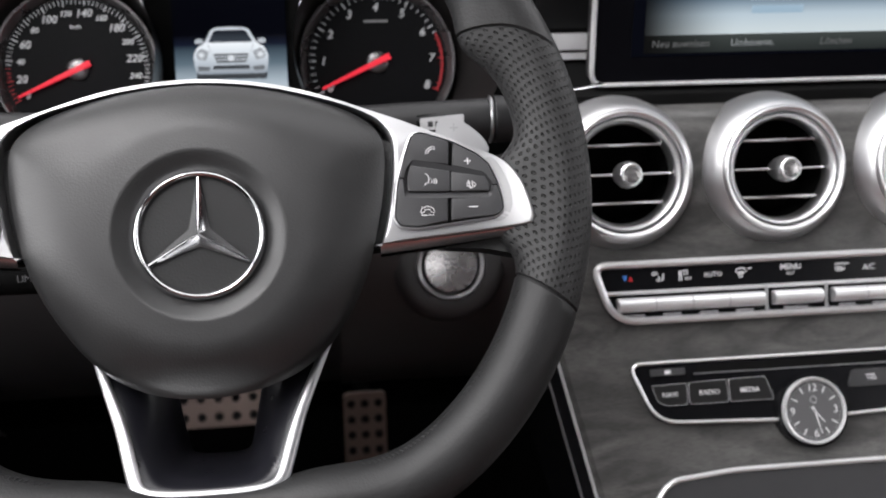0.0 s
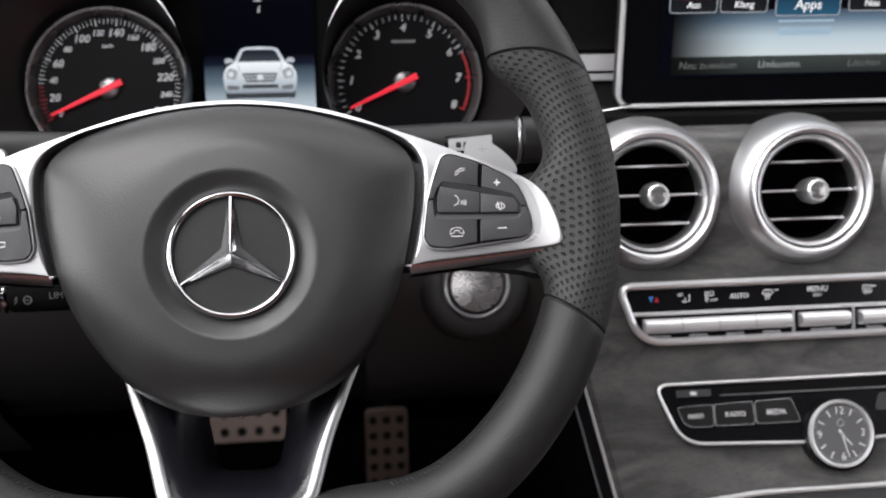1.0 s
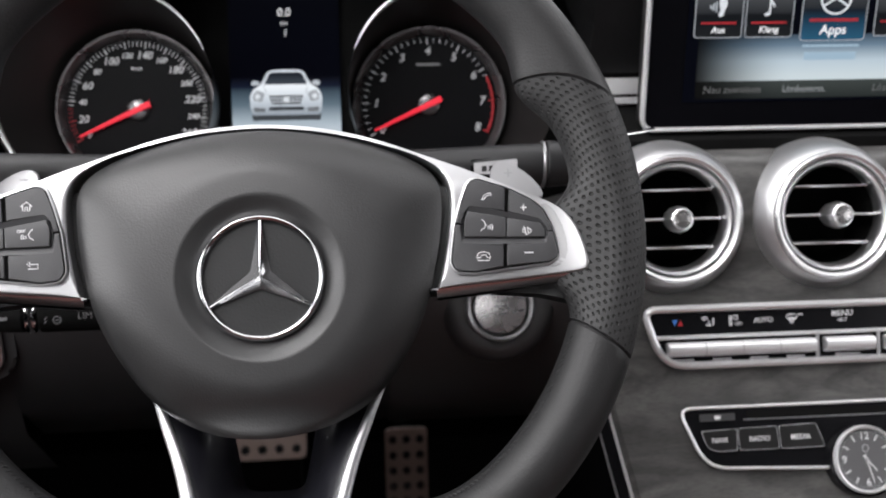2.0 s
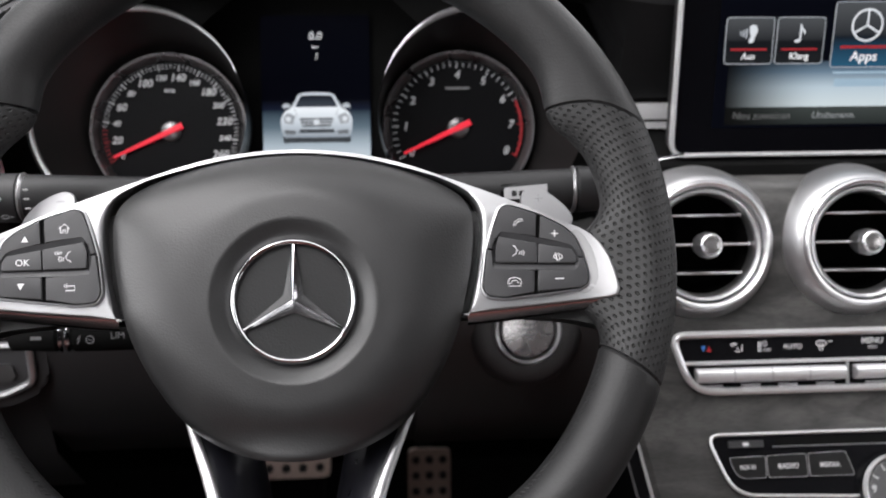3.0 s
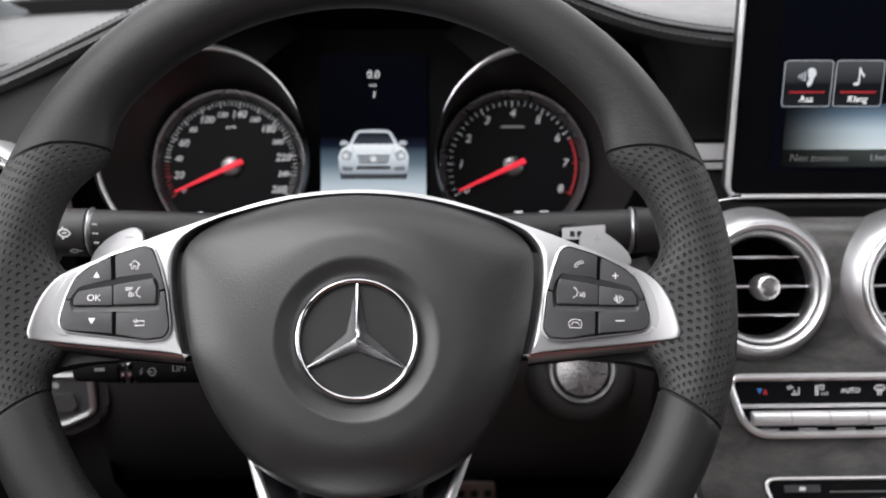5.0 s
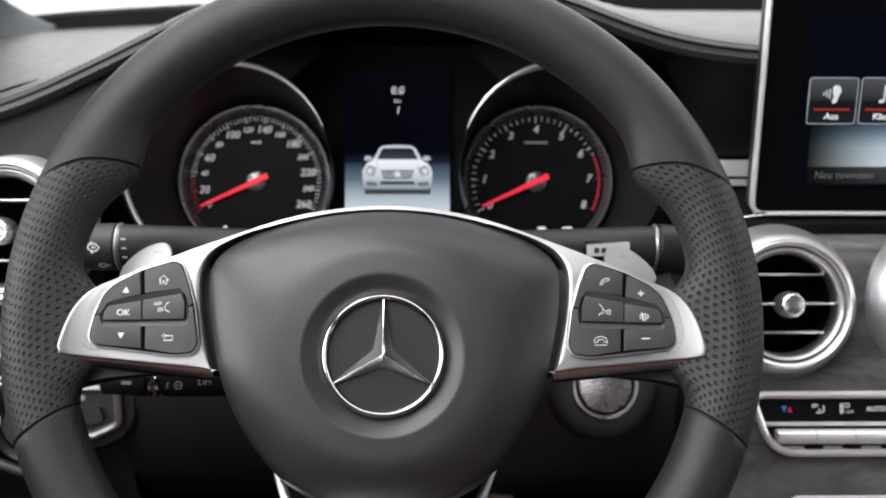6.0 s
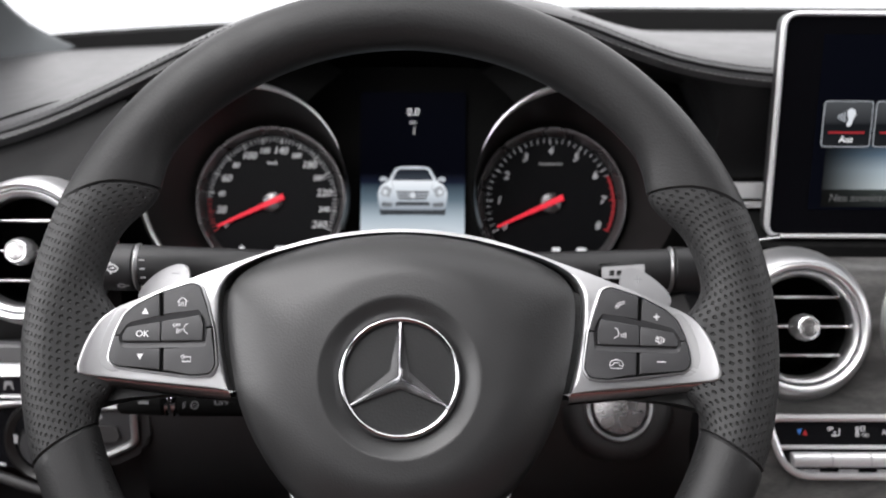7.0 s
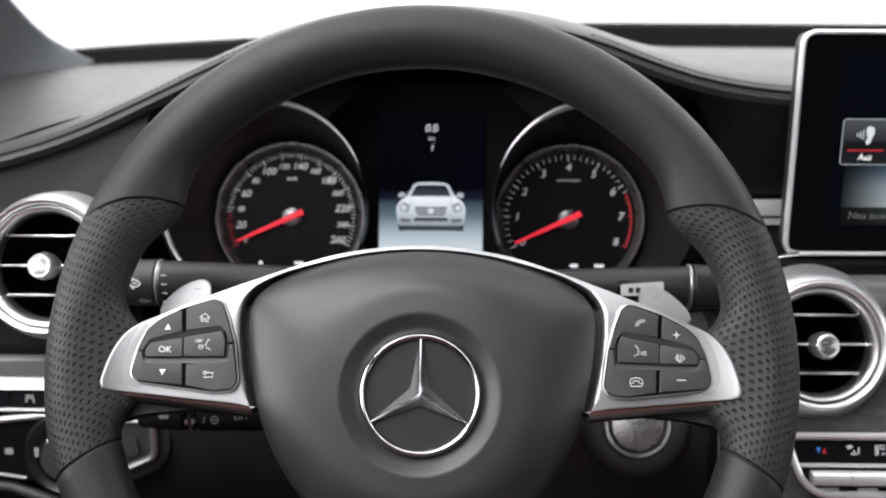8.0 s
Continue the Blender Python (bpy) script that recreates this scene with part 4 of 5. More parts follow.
for q in (-1, 1):
    lamp = flat_piece("car_lamp", [(q * x, y) for x, y in ((0.0148, -0.0052), (0.0205, -0.0028), (0.0234, -0.0062), (0.0228, -0.0100), (0.0170, -0.0112))][::q], -0.0006, CAR_GREY, pic, "grey headlamp")
    part("lamp_eye", slab(circle(0.0019, 16, q * 0.0200, -0.0073), -0.0006, -0.0004, 0), CAR_WHITE, lamp)
    flat_piece("car_mirror", [(q * x, y) for x, y in ((0.0178, 0.0008), (0.0236, 0.0002), (0.0243, 0.0022), (0.0225, 0.0040), (0.0192, 0.0036))][::q], -0.0006, CAR_PALE, pic, "white wing mirror", 0.0012)
    flat_piece("car_intake", [(q * x, y) for x, y in ((0.0142, -0.0156), (0.0228, -0.0148), (0.0224, -0.0180), (0.0152, -0.0182))][::q], -0.0006, CAR_SLATE, pic, "dark side intake")
    flat_piece("car_pillar_line", [(q * x, y) for x, y in ((0.0128, 0.0098), (0.0140, 0.0080), (0.0172, 0.0012), (0.0166, 0.0012))][::q], -0.0004, CAR_GREY, pic, "", 0.0001)
    flat_piece("car_hood_line", [(q * x, y) for x, y in ((0.0152, 0.0000), (0.0156, 0.0000), (0.0136, -0.0058), (0.0132, -0.0058))][::q], -0.0006, CAR_GREY, pic, "", 0.0001)
    flat_piece("car_wheel", [(q * x, y) for x, y in ((0.0180, -0.0190), (0.0240, -0.0190), (0.0236, -0.0242), (0.0186, -0.0242))][::q], -0.0009, CAR_DARK, pic, "dark wheel", 0.0008)
flat_piece("car_intake", [(-0.0118, -0.0146), (0.0118, -0.0146), (0.0128, -0.0172), (-0.0128, -0.0172)], -0.0006, CAR_DARK, pic, "dark lower intake", 0.0004)
flat_piece("car_shadow", [(-0.0232, -0.0180), (0.0238, -0.0180), (0.0242, -0.0240), (-0.0234, -0.0240)], -0.0010, CAR_DARK, pic, "dark shadow under the car", 0.0022)
# tunnels round the dials with a silver arc each
for s in (-1, 1):
    tunnel = []
    for f in (0.0, 0.25, 0.5, 0.75, 1.0):
        cx, cy, r, z = 0.1015 + 0.0125 * f, -0.015 + 0.0065 * f, 0.0552 + 0.0148 * f ** 0.8, -0.002 + 0.047 * f
        tunnel.append([(s * (cx + r * math.cos(radians(q))), cy + r * math.sin(radians(q)), z) for q in range(-62, 206, 4)])
    part("dial_tunnel", loft(tunnel), GLOSS_SOFT, cluster, "dark funnel round the dial")
    ring = [(s * (0.114 + 0.0703 * math.cos(radians(q))), -0.0085 + 0.0703 * math.sin(radians(q)), 0.0455) for q in range(-38 if s < 0 else 20, 160, 3)]
    part("dial_arc", tube(ring, lambda f: 0.0002 + 0.0022 * min(1, (1 - f) * 3), False, 8), CHROME_SOFT, cluster, "silver arc over the dial")
    hood = []
    for q in range(-62, 206, 4):
        c, n = math.cos(radians(q)), math.sin(radians(q))
        hood.append([(s * (0.114 + 0.0705 * c), -0.0085 + 0.0705 * n, 0.0452), (s * (0.114 + 0.080 * c), -0.0085 + 0.080 * n, 0.040), (s * (0.114 + 0.110 * c), -0.0085 + 0.105 * n, 0.020)])
    part("dial_surround", loft([r for r in hood if abs(r[2][0]) > 0.045]), BLACK, cluster, "black surround of the dial")

# ---- dashboard ----
def edge_height(x):
    """Height of the dash pad's front edge along the car."""
    knots = [(-0.56, 0.700), (-0.42, 0.732), (-0.286, 0.7665), (-0.247, 0.777), (-0.208, 0.794), (-0.169, 0.812), (-0.131, 0.8305), (-0.09, 0.846), (-0.045, 0.855), (0, 0.858), (0.045, 0.856), (0.09, 0.849), (0.116, 0.841),
             (0.16, 0.8235), (0.1975, 0.815), (0.234, 0.811), (0.30, 0.808), (0.5, 0.806), (0.8, 0.80), (1.25, 0.74)]
    for (a, b), (c, d) in zip(knots, knots[1:]):
        if x <= c:
            f = (x - a) / (c - a)
            return b + (d - b) * f
    return knots[-1][1]


def edge_smooth(x):
    return sum(edge_height(x + 0.012 * k) for k in range(-2, 3)) / 5


xs = [-0.545 + 0.0179 * i for i in range(101)]
rows = []
for x in xs:
    e = edge_smooth(x)
    low = 0.757 + 0.028 * min(1, max(0, (x + 0.45) / 0.62)) ** 0.8
    row = [(x, 0.203, e - 0.0110), (x, 0.1985, e - 0.0055), (x, 0.2000, e - 0.001), (x, 0.2045, e + 0.0012)]
    for k in range(1, 12):
        f = k / 11
        y = 0.2045 + 0.50 * f
        w = f * f * (3 - 2 * f)
        row.append((x, y, (e + 0.0012) * (1 - w) + low * w + 0.010 * math.sin(math.pi * f)))
    rows.append(row + [(x, 0.72, low - 0.03)])
dash = tagged(thing("dashboard", pose(0, 0, 0), "black and grey leather dashboard with a stitched upper edge", "dashboard"), kind="structure")
part("dash_pad", loft(rows), DASH_PAD, dash, "grey grained leather upper pad")
bm = bmesh.new()
for x in [(-0.5 + 0.0040 * i) for i in range(250)]:
    if -0.10 < x < 0.10:
        continue
    for y, dz in ((0.1983, -0.0062), (0.2040, 0.0014)):
        p = [(x + d, y, edge_smooth(x + d) + dz) for d in (0, 0.0014, 0.0028)]
        tube([p[0], (p[1][0], p[1][1], p[1][2] + 0.0003), p[2]], 0.00045, False, 5, bm)
tagged(part("dash_stitching", bm, THREAD, dash, "grey stitching along the pad's edge"), kind="stuff")
# shade of a crease in the pad, drawn as a thin black rod
slit = [(-0.300 + 0.052 * i / 8, 0.232 + 0.020 * i / 8) for i in range(9)]
part("dash_crease_shade", tube([(x, y, edge_smooth(x) * (1 - ((y - 0.2045) / 0.5) ** 2 * (3 - 2 * (y - 0.2045) / 0.5)) + (0.757 + 0.028 * max(0, (x + 0.45) / 0.62) ** 0.8) * ((y - 0.2045) / 0.5) ** 2 * (3 - 2 * (y - 0.2045) / 0.5) + 0.0012 + 0.010 * math.sin(math.pi * (y - 0.2045) / 0.5)) for x, y in slit], lambda f: 0.0004 + 0.0016 * math.sin(math.pi * f), False, 6), BLACK, dash, "crease in the pad drawn as a dark line of shade")
part("dash_piping", tube([(x, 0.1996, edge_smooth(x) - 0.0018) for x in xs], 0.0011, False, 6), DASH_DARK, dash, "dark piping under the edge")
# face under the pad
rows = []
for x in xs:
    e = edge_smooth(x) - 0.0100
    foot = 0.735
    if -0.19 < x < 0.19:
        rows.append([(x, 0.203, e), (x, 0.215, e - 0.004), (x, 0.25, e - 0.012), (x, 0.30, e - 0.02), (x, 0.33, e - 0.05)])
    else:
        rows.append([(x, 0.203, e), (x, 0.207, e - (e - foot) * 0.25), (x, 0.213, e - (e - foot) * 0.5), (x, 0.219, e - (e - foot) * 0.75), (x, 0.224, foot)])
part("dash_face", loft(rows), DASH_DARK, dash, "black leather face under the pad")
# ledge between the face and the wooden console, and the lower panels
def sheet(name, pts, x0, x1, mat, label, n=8, bow=0.0):
    rows = []
    for i in range(n + 1):
        f = i / n
        rows.append([(x0 + (x1 - x0) * f, y + bow * 4 * f * (1 - f), z) for y, z in pts])
    return part(name, loft(rows), mat, dash, label)


sheet("dash_ledge", [(0.226, 0.760), (0.226, 0.714), (0.2, 0.7060), (0.169, 0.7025), (0.169, 0.69)], 0.204, 1.2, BLACK, "dark ledge over the console")
# left part of the lower panel: its shade is put into a darker plastic
sheet("dash_lower_shaded", [(0.30, 0.66), (0.22, 0.655), (0.168, 0.645), (0.154, 0.625), (0.150, 0.60), (0.154, 0.56), (0.169, 0.52), (0.204, 0.48), (0.284, 0.45)], -0.185, 0.066, PLASTIC, "left part of the lower panel, in darker plastic for its shade")
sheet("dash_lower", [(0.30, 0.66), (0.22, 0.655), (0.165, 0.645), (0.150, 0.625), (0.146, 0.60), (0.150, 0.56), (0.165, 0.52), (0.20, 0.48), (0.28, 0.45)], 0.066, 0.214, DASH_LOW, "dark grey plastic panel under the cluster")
rows = []
for i in range(141):
    x = -0.54 + 0.355 * i / 140
    e = edge_smooth(x) - 0.012
    line = resample3([(0, y, z) for y, z in dense([(0.206, e), (0.190, e - 0.010), (0.168, min(e - 0.020, 0.752)), (0.156, 0.735), (0.154, 0.70), (0.153, 0.66), (0.1505, 0.6425), (0.158, 0.6405)], 2)], 60)
    rows.append([(x, v.y, v.z) for v in line])
bm = loft(rows)
gone = [f for f in bm.faces if (f.calc_center_median().x + 0.2320) ** 2 + (f.calc_center_median().z - 0.7035) ** 2 < 0.0420 ** 2]
bmesh.ops.delete(bm, geom=gone, context="FACES")
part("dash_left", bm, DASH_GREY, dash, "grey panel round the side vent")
sheet("dash_trim", [(0.160, 0.6408), (0.1485, 0.6402), (0.1475, 0.6390), (0.1478, 0.6290), (0.1495, 0.6275), (0.160, 0.627)], -0.54, -0.19, TRIM_GREY, "light grey satin trim strip")
sheet("dash_left_low", [(0.168, 0.640), (0.162, 0.625), (0.158, 0.60), (0.162, 0.56), (0.172, 0.50), (0.22, 0.44)], -0.54, -0.185, PLASTIC, "dark lower panel by the door")
rows = []
for i in range(31):
    x = -0.50 + 1.65 * i / 30
    top = 0.772 + 0.0355 * min(1, max(0, (x + 0.45) / 0.62)) ** 0.8
    rows.append([(x, 0.66, top - 0.06), (x, 0.69, top - 0.017), (x, 0.70, top - 0.001), (x, 0.705, top), (x, 0.74, top), (x, 0.80, 0.70)])
part("cowl", loft(rows), BLACK, dash, "black strip at the foot of the windscreen")
# silver bars on the face beside the screen
for z, h in ((0.7265, 0.0055), (0.7165, 0.0022)):
    part("face_trim", slab(rounded(rect(0.190, -h, 0.51, h), 0.001), 0, 0.004, 0.0016, 4), FRAME_SILVER, dash, "silver trim bar", m=facing(0, 0.222, z, 8))

# windscreen pillar
pillar = []
for f in (0, 0.015, 0.035, 0.06, 0.1, 0.16, 0.3, 0.6, 1):
    x, y, z = -0.438 - 0.040 * f + 0.050 * math.exp(-f * 28), 0.70 - 0.62 * f, 0.764 + 0.47 * f
    pillar.append([(x - 0.16, y - 0.16, z - 0.06), (x - 0.05, y - 0.09, z - 0.03), (x - 0.008, y - 0.015, z), (x, y, z), (x - 0.006, y + 0.02, z), (x - 0.16, y + 0.05, z)])
tagged(part("pillar", loft(pillar, True, True), CLOTH, None), "grey cloth-covered windscreen pillar", "pillar", kind="structure")

# ---- round air vents ----
def air_vent(x, y, z, tilt, R, label, group, flare=1.0):
    v = thing("air_vent", facing(x, y, z, tilt), label, "air vent", group)
    k = R / 0.0404
    part("vent_body", lathe([((0.0404 + (r - 0.0404) * flare) * k, q) for r, q in ((0.0520, -0.034), (0.0508, -0.024), (0.0486, -0.015), (0.0456, -0.0075), (0.0428, -0.0034), (0.0404, -0.0014))], 72), VENT_SILVER, v, "satin silver vent body")
    part("vent_ring", lathe([(r * k, q) for r, q in ((0.0405, -0.004), (0.0405, 0.0004), (0.0401, 0.0016), (0.0391, 0.0024), (0.0378, 0.0020), (0.0368, 0.0006), (0.0364, -0.0016), (0.0363, -0.004))], 72), CHROME_SOFT, v, "polished outer ring")
    part("vent_inner_ring", lathe([(r * k, q) for r, q in ((0.0359, -0.004), (0.0358, -0.0006), (0.0352, 0.0004), (0.0343, 0.0003), (0.0330, -0.0010), (0.0318, -0.0034), (0.0313, -0.0060), (0.0312, -0.012))], 72), CHROME_SOFT, v, "silver inner ring")
    part("vent_groove", lathe([(0.0366 * k, -0.0022), (0.0355 * k, -0.0022)], 72), BLACK, v, "dark groove")
    part("vent_cavity", lathe([(0.0318 * k, -0.008), (0.0318 * k, -0.045), (0.0001, -0.045)], 48), BLACK, v, "black vent throat")
    for q in (0.0185, 0.0, -0.0180):
        half = math.sqrt((0.0314 * k) ** 2 - q * q) - 0.0008
        slat = part("slat", slab(rect(-half, -0.028, half, 0), -0.0006, 0.0006, 0.0003), PLASTIC, v, m=pose(0, q, -0.0075, 90))
        part("slat_edge", tube([(-half + half * 2 * i / 10, 0.0011 * (1 - (2 * i / 10 - 1) ** 2), 0) for i in range(11)], 0.00080, False, 6), SATIN, slat, "bright slat edge")
    part("vent_knob", lathe([(0.0056, -0.012), (0.0074, -0.007), (0.0085, -0.001), (0.0084, 0.0040), (0.0072, 0.0088), (0.0063, 0.0097), (0.0055, 0.0095)], 12), CHROME_SOFT, v, "fluted silver turning knob", flat=True)
    part("knob_cap", lathe([(0.0056, 0.0094), (0.0043, 0.0097), (0.0001, 0.0098)], 24), CAP_STEEL, v, "darker end of the knob")
    return v


for cx in (0.2455, 0.3485, 0.4515):
    air_vent(cx + 0.0012, 0.1265, 0.6638, 20, 0.0404, "round silver air vent with three slats in the wooden console", "console air vents")
air_vent(-0.2320, 0.124, 0.7128, 18, 0.0418, "round silver side air vent in the dark dashboard", "side air vents", 0.5)

# ---- wooden centre console ----
PROFILE = [(0.172, 0.6960), (0.1640, 0.6948), (0.1565, 0.6900), (0.1440, 0.670), (0.1340, 0.640), (0.1200, 0.612), (0.1100, 0.590), (0.0990, 0.570), (0.0870, 0.550), (0.0710, 0.525), (0.0550, 0.500), (0.0395, 0.478), (0.012, 0.450), (-0.03, 0.415), (-0.09, 0.39), (-0.2, 0.37)]


def console_left(z):
    knots = [(0.36, 0.249), (0.45, 0.2275), (0.486, 0.2190), (0.5585, 0.2010), (0.58, 0.1985), (0.60, 0.1990), (0.66, 0.204), (0.72, 0.204)]
    for (a, b), (c, d) in zip(knots, knots[1:]):
        if z <= c:
            return b + (d - b) * (z - a) / (c - a)
    return 0.204


console = thing("centre_console", pose(0, 0, 0), "dark grey open-pored wood centre console with bright side strips", "centre console")
CX = 0.3555
VENT_X = (0.2480, 0.3508, 0.4536)
rows = []
for v in resample3([(0, y, z) for y, z in dense(PROFILE, 2)], 190):
    y, z = v.y, v.z
    half = CX - console_left(z)
    rows.append([(CX - half - 0.004, y + 0.012, z - 0.004), (CX - half, y + 0.003, z)] + [(CX - half + 0.003 + (2 * half - 0.006) * i / 120, y, z) for i in range(121)] + [(CX + half, y + 0.003, z), (CX + half + 0.004, y + 0.012, z - 0.004)])
bm = loft(rows)
gone = [f for f in bm.faces if any((f.calc_center_median().x - x) ** 2 + ((f.calc_center_median().z - 0.659) * 1.03) ** 2 < 0.0418 ** 2 for x in VENT_X)]
bmesh.ops.delete(bm, geom=gone, context="FACES")
part("console_wood", bm, WOOD, console, "grey ash veneer")
for s in (-1, 1):
    line = [(CX + s * (CX - console_left(z) + 0.0015), y + 0.006, z) for y, z in dense(PROFILE, 1)]
    part("side_strip", tube(line, 0.0014, False, 6), FRAME_SILVER, console, "thin bright side strip")
    side = [[(p[0] + s * 0.001, p[1] + 0.002, p[2]) for p in line], [(p[0] + s * 0.009, p[1] + 0.010, p[2]) for p in line], [(p[0] + s * 0.012, p[1] + 0.30, p[2] - 0.02) for p in line]]
    part("console_side", loft(side), GLOSS, console, "glossy black console side")
    part("side_edge", tube([(p[0] + s * 0.0085, p[1] + 0.010, p[2]) for p in line], 0.0010, False, 6), SATIN, console, "thin silver outer edge")
part("console_top_trim", tube([(0.196, 0.1560, 0.7050), (0.210, 0.1560, 0.7105), (0.236, 0.1560, 0.7142)], 0.0011, False, 6), CHROME, console, "thin chrome top line")

# ---- climate panel ----
climate = thing("climate_panel", facing(CX, 0.1065, 0.5975, 22), "black climate panel with a silver frame and rocker keys", "climate panel")
half = 0.1315
outline = rounded([(-half, 0.0125), (-0.119, -0.0235), (0.119, -0.0235), (half, 0.0125)], [0.009, 0.016, 0.016, 0.009], 7)
part("fascia", slab(outline, -0.012, 0.0012, 0.0004), GLOSS, climate, "glossy black fascia")
part("panel_frame", tube([(x, y, 0.0016) for x, y in outline], 0.0024, True, 8), FRAME_SILVER, climate, "silver frame")
part("divider", tube([(-0.1245, -0.0055, 0.0016), (0.1245, -0.0055, 0.0016)], 0.0013, False, 8), FRAME_SILVER, climate, "silver divider")
for a, b in ((-0.117, -0.0205), (-0.0145, 0.0185), (0.0255, 0.117)):
    bank = part("rocker_bank", slab(rounded(rect(a, -0.0178, b, -0.0085), 0.0015), 0, 0.0030, 0.0010), VENT_SILVER, climate, "row of silver rocker keys")
    count = max(1, round((b - a) / 0.0245))
    w = (b - a) / count
    for k in range(count):
        bm = bmesh.new()
        sec = [(-0.0130 + 0.0044 * math.cos(radians(q)), 0.0034 + 0.0046 * math.sin(radians(q))) for q in range(200, -21, -20)]
        loft([[(a + w * k + 0.0003 + q, y, z) for y, z in sec] for q in (0, 0.0004, w - 0.001, w - 0.0006)], False, False, bm)
        part("rocker_key", bm, ROCKER, bank)
        part("key_foot", slab(rect(a + w * k + w * 0.25, -0.0213, a + w * k + w * 0.75, -0.0192), 0.0012, 0.0022, 0.0003), MARK_DIM, bank)
for x in (-0.0180, 0.0225):
    part("bank_post", tube([(x, -0.0055, 0.0018), (x, -0.0235, 0.0018)], 0.0013, False, 8), SATIN, climate, "silver post")
Z = 0.0014
part("sign", slab([(-0.0032, 0.002), (0.0002, 0.002), (-0.0015, -0.0018)][::-1], 0, 0.0002, 0), BLUE, climate, "blue triangle", m=pose(-0.1095, 0.0035, Z))
part("sign", slab([(0.0004, -0.0018), (0.0038, -0.0018), (0.0021, 0.002)], 0, 0.0002, 0), RED_DIM, climate, "red triangle", m=pose(-0.1095, 0.0035, Z))
strokes("sign", [[(-1, 0.6), (-0.3, 0.9), (0.1, 0.5)], [(-0.8, 0.3), (-0.2, 0.5)], [(0.3, 0.1), (0.5, -0.7), (1.1, -0.5), (1.1, 0.6)], [(-0.2, -0.5), (0.3, -0.7)]], 0.00045, MARK, climate, -0.0900, 0.0037, Z, 0.0036)
strokes("sign", [[(-0.9, 1), (-0.9, -1)], [(-0.5, 1), (-0.5, -1)], [(0, 1), (0.7, 1), (0.7, 0.2), (0, 0.2), (0, 1)]], 0.0004, MARK, climate, -0.0725, 0.0040, Z, 0.0032)
lettering("lettering", "OFF", 0.0028, MARK, climate, -0.0697, 0.0018, Z)
lettering("lettering", "AUTO", 0.0044, MARK, climate, -0.0532, 0.0036, Z, bold=0.00006)
strokes("sign", [[(-1, 0.2), (-0.5, 0.7), (0.5, 0.7), (1, 0.2), (0.5, -0.2), (-0.5, -0.2), (-1, 0.2)], [(-0.3, 0.3), (-0.3, -1)], [(0.2, 0.3), (0.2, -1)], [(1.2, 0.6), (2, 0.6)]], 0.00045, MARK, climate, -0.0345, 0.0042, Z, 0.0036)
lettering("lettering", "MENU", 0.0052, MARK, climate, -0.0010, 0.0060, Z, bold=0.00006)
lettering("lettering", "REST", 0.0028, MARK, climate, -0.0010, 0.0019, Z)
strokes("sign", [[(-1, -0.7), (-1, 0.7), (1, 0.7), (1, -0.7), (-1, -0.7)], [(-0.4, 0.3), (-0.4, -1.1)], [(0.3, 0.3), (0.3, -1.1)], [(1.2, 0.6), (2, 0.6)]], 0.00045, MARK, climate, 0.0325, 0.0046, Z, 0.0030)
lettering("lettering", "A/C", 0.0052, MARK, climate, 0.0525, 0.0034, Z, bold=0.00006)

# ---- audio panel ----
audio = thing("audio_panel", facing(CX, 0.0790, 0.5450, 32), "black audio panel with silver frame, disc slot and flat keys", "audio panel")
h2 = 0.112
outline = rounded([(-h2, 0.0088), (-0.0965, -0.0282), (0.0, -0.0322), (0.0965, -0.0282), (h2, 0.0088)], [0.009, 0.014, 0.03, 0.014, 0.009], 7)
part("fascia", slab(outline, -0.012, 0.0012, 0.0004), GLOSS, audio, "glossy black fascia")
part("panel_frame", tube([(x, y, 0.0015) for x, y in outline], 0.0011, True, 8), FRAME_SILVER, audio, "bright frame")
part("disc_slot", slab(rounded(rect(-0.068, 0.0016, 0.095, 0.0060), 0.0008), 0.0008, 0.0013, 0), BLACK, audio, "black disc slot")
part("slot_edge", tube([(-0.070, 0.0006, 0.0014), (0.097, 0.0002, 0.0014)], 0.0005, False, 6), SATIN, audio, "fine slot edge")
ej = part("eject_key", slab(rounded(rect(-0.0985, 0.0005, -0.0760, 0.0050), 0.0008), 0.0012, 0.0026, 0.0004), KEY, audio, "small eject key")
part("sign", slab(rounded(rect(-0.0895, 0.0015, -0.0855, 0.0038), 0.0008), 0.0026, 0.0028, 0), MARK, ej)
for pts, words, tx in (([(-0.0985, -0.0055), (-0.0755, -0.0048), (-0.0760, -0.0182), (-0.0900, -0.0182), (-0.0950, -0.0155)], "NAVI", -0.0870),
                       ([(-0.0745, -0.0048), (-0.0495, -0.0042), (-0.0490, -0.0182), (-0.0745, -0.0182)], "RADIO", -0.0612),
                       ([(-0.0480, -0.0042), (-0.0240, -0.0036), (-0.0190, -0.0182), (-0.0478, -0.0182)], "MEDIA", -0.0345)):
    kb = part("flat_key", slab(rounded(pts, 0.002), 0.0010, 0.0021, 0.0004), KEY_GREY, audio, "flat dark grey key")
    part("key_edge", tube([(x, y, 0.0020) for x, y in rounded(pts, 0.002)], 0.00022, True, 5), MARK_DIM, kb, "fine light key edge")
    lettering("lettering", words, 0.0044, MARK, kb, tx, -0.0116, 0.0021, bold=0.00005)
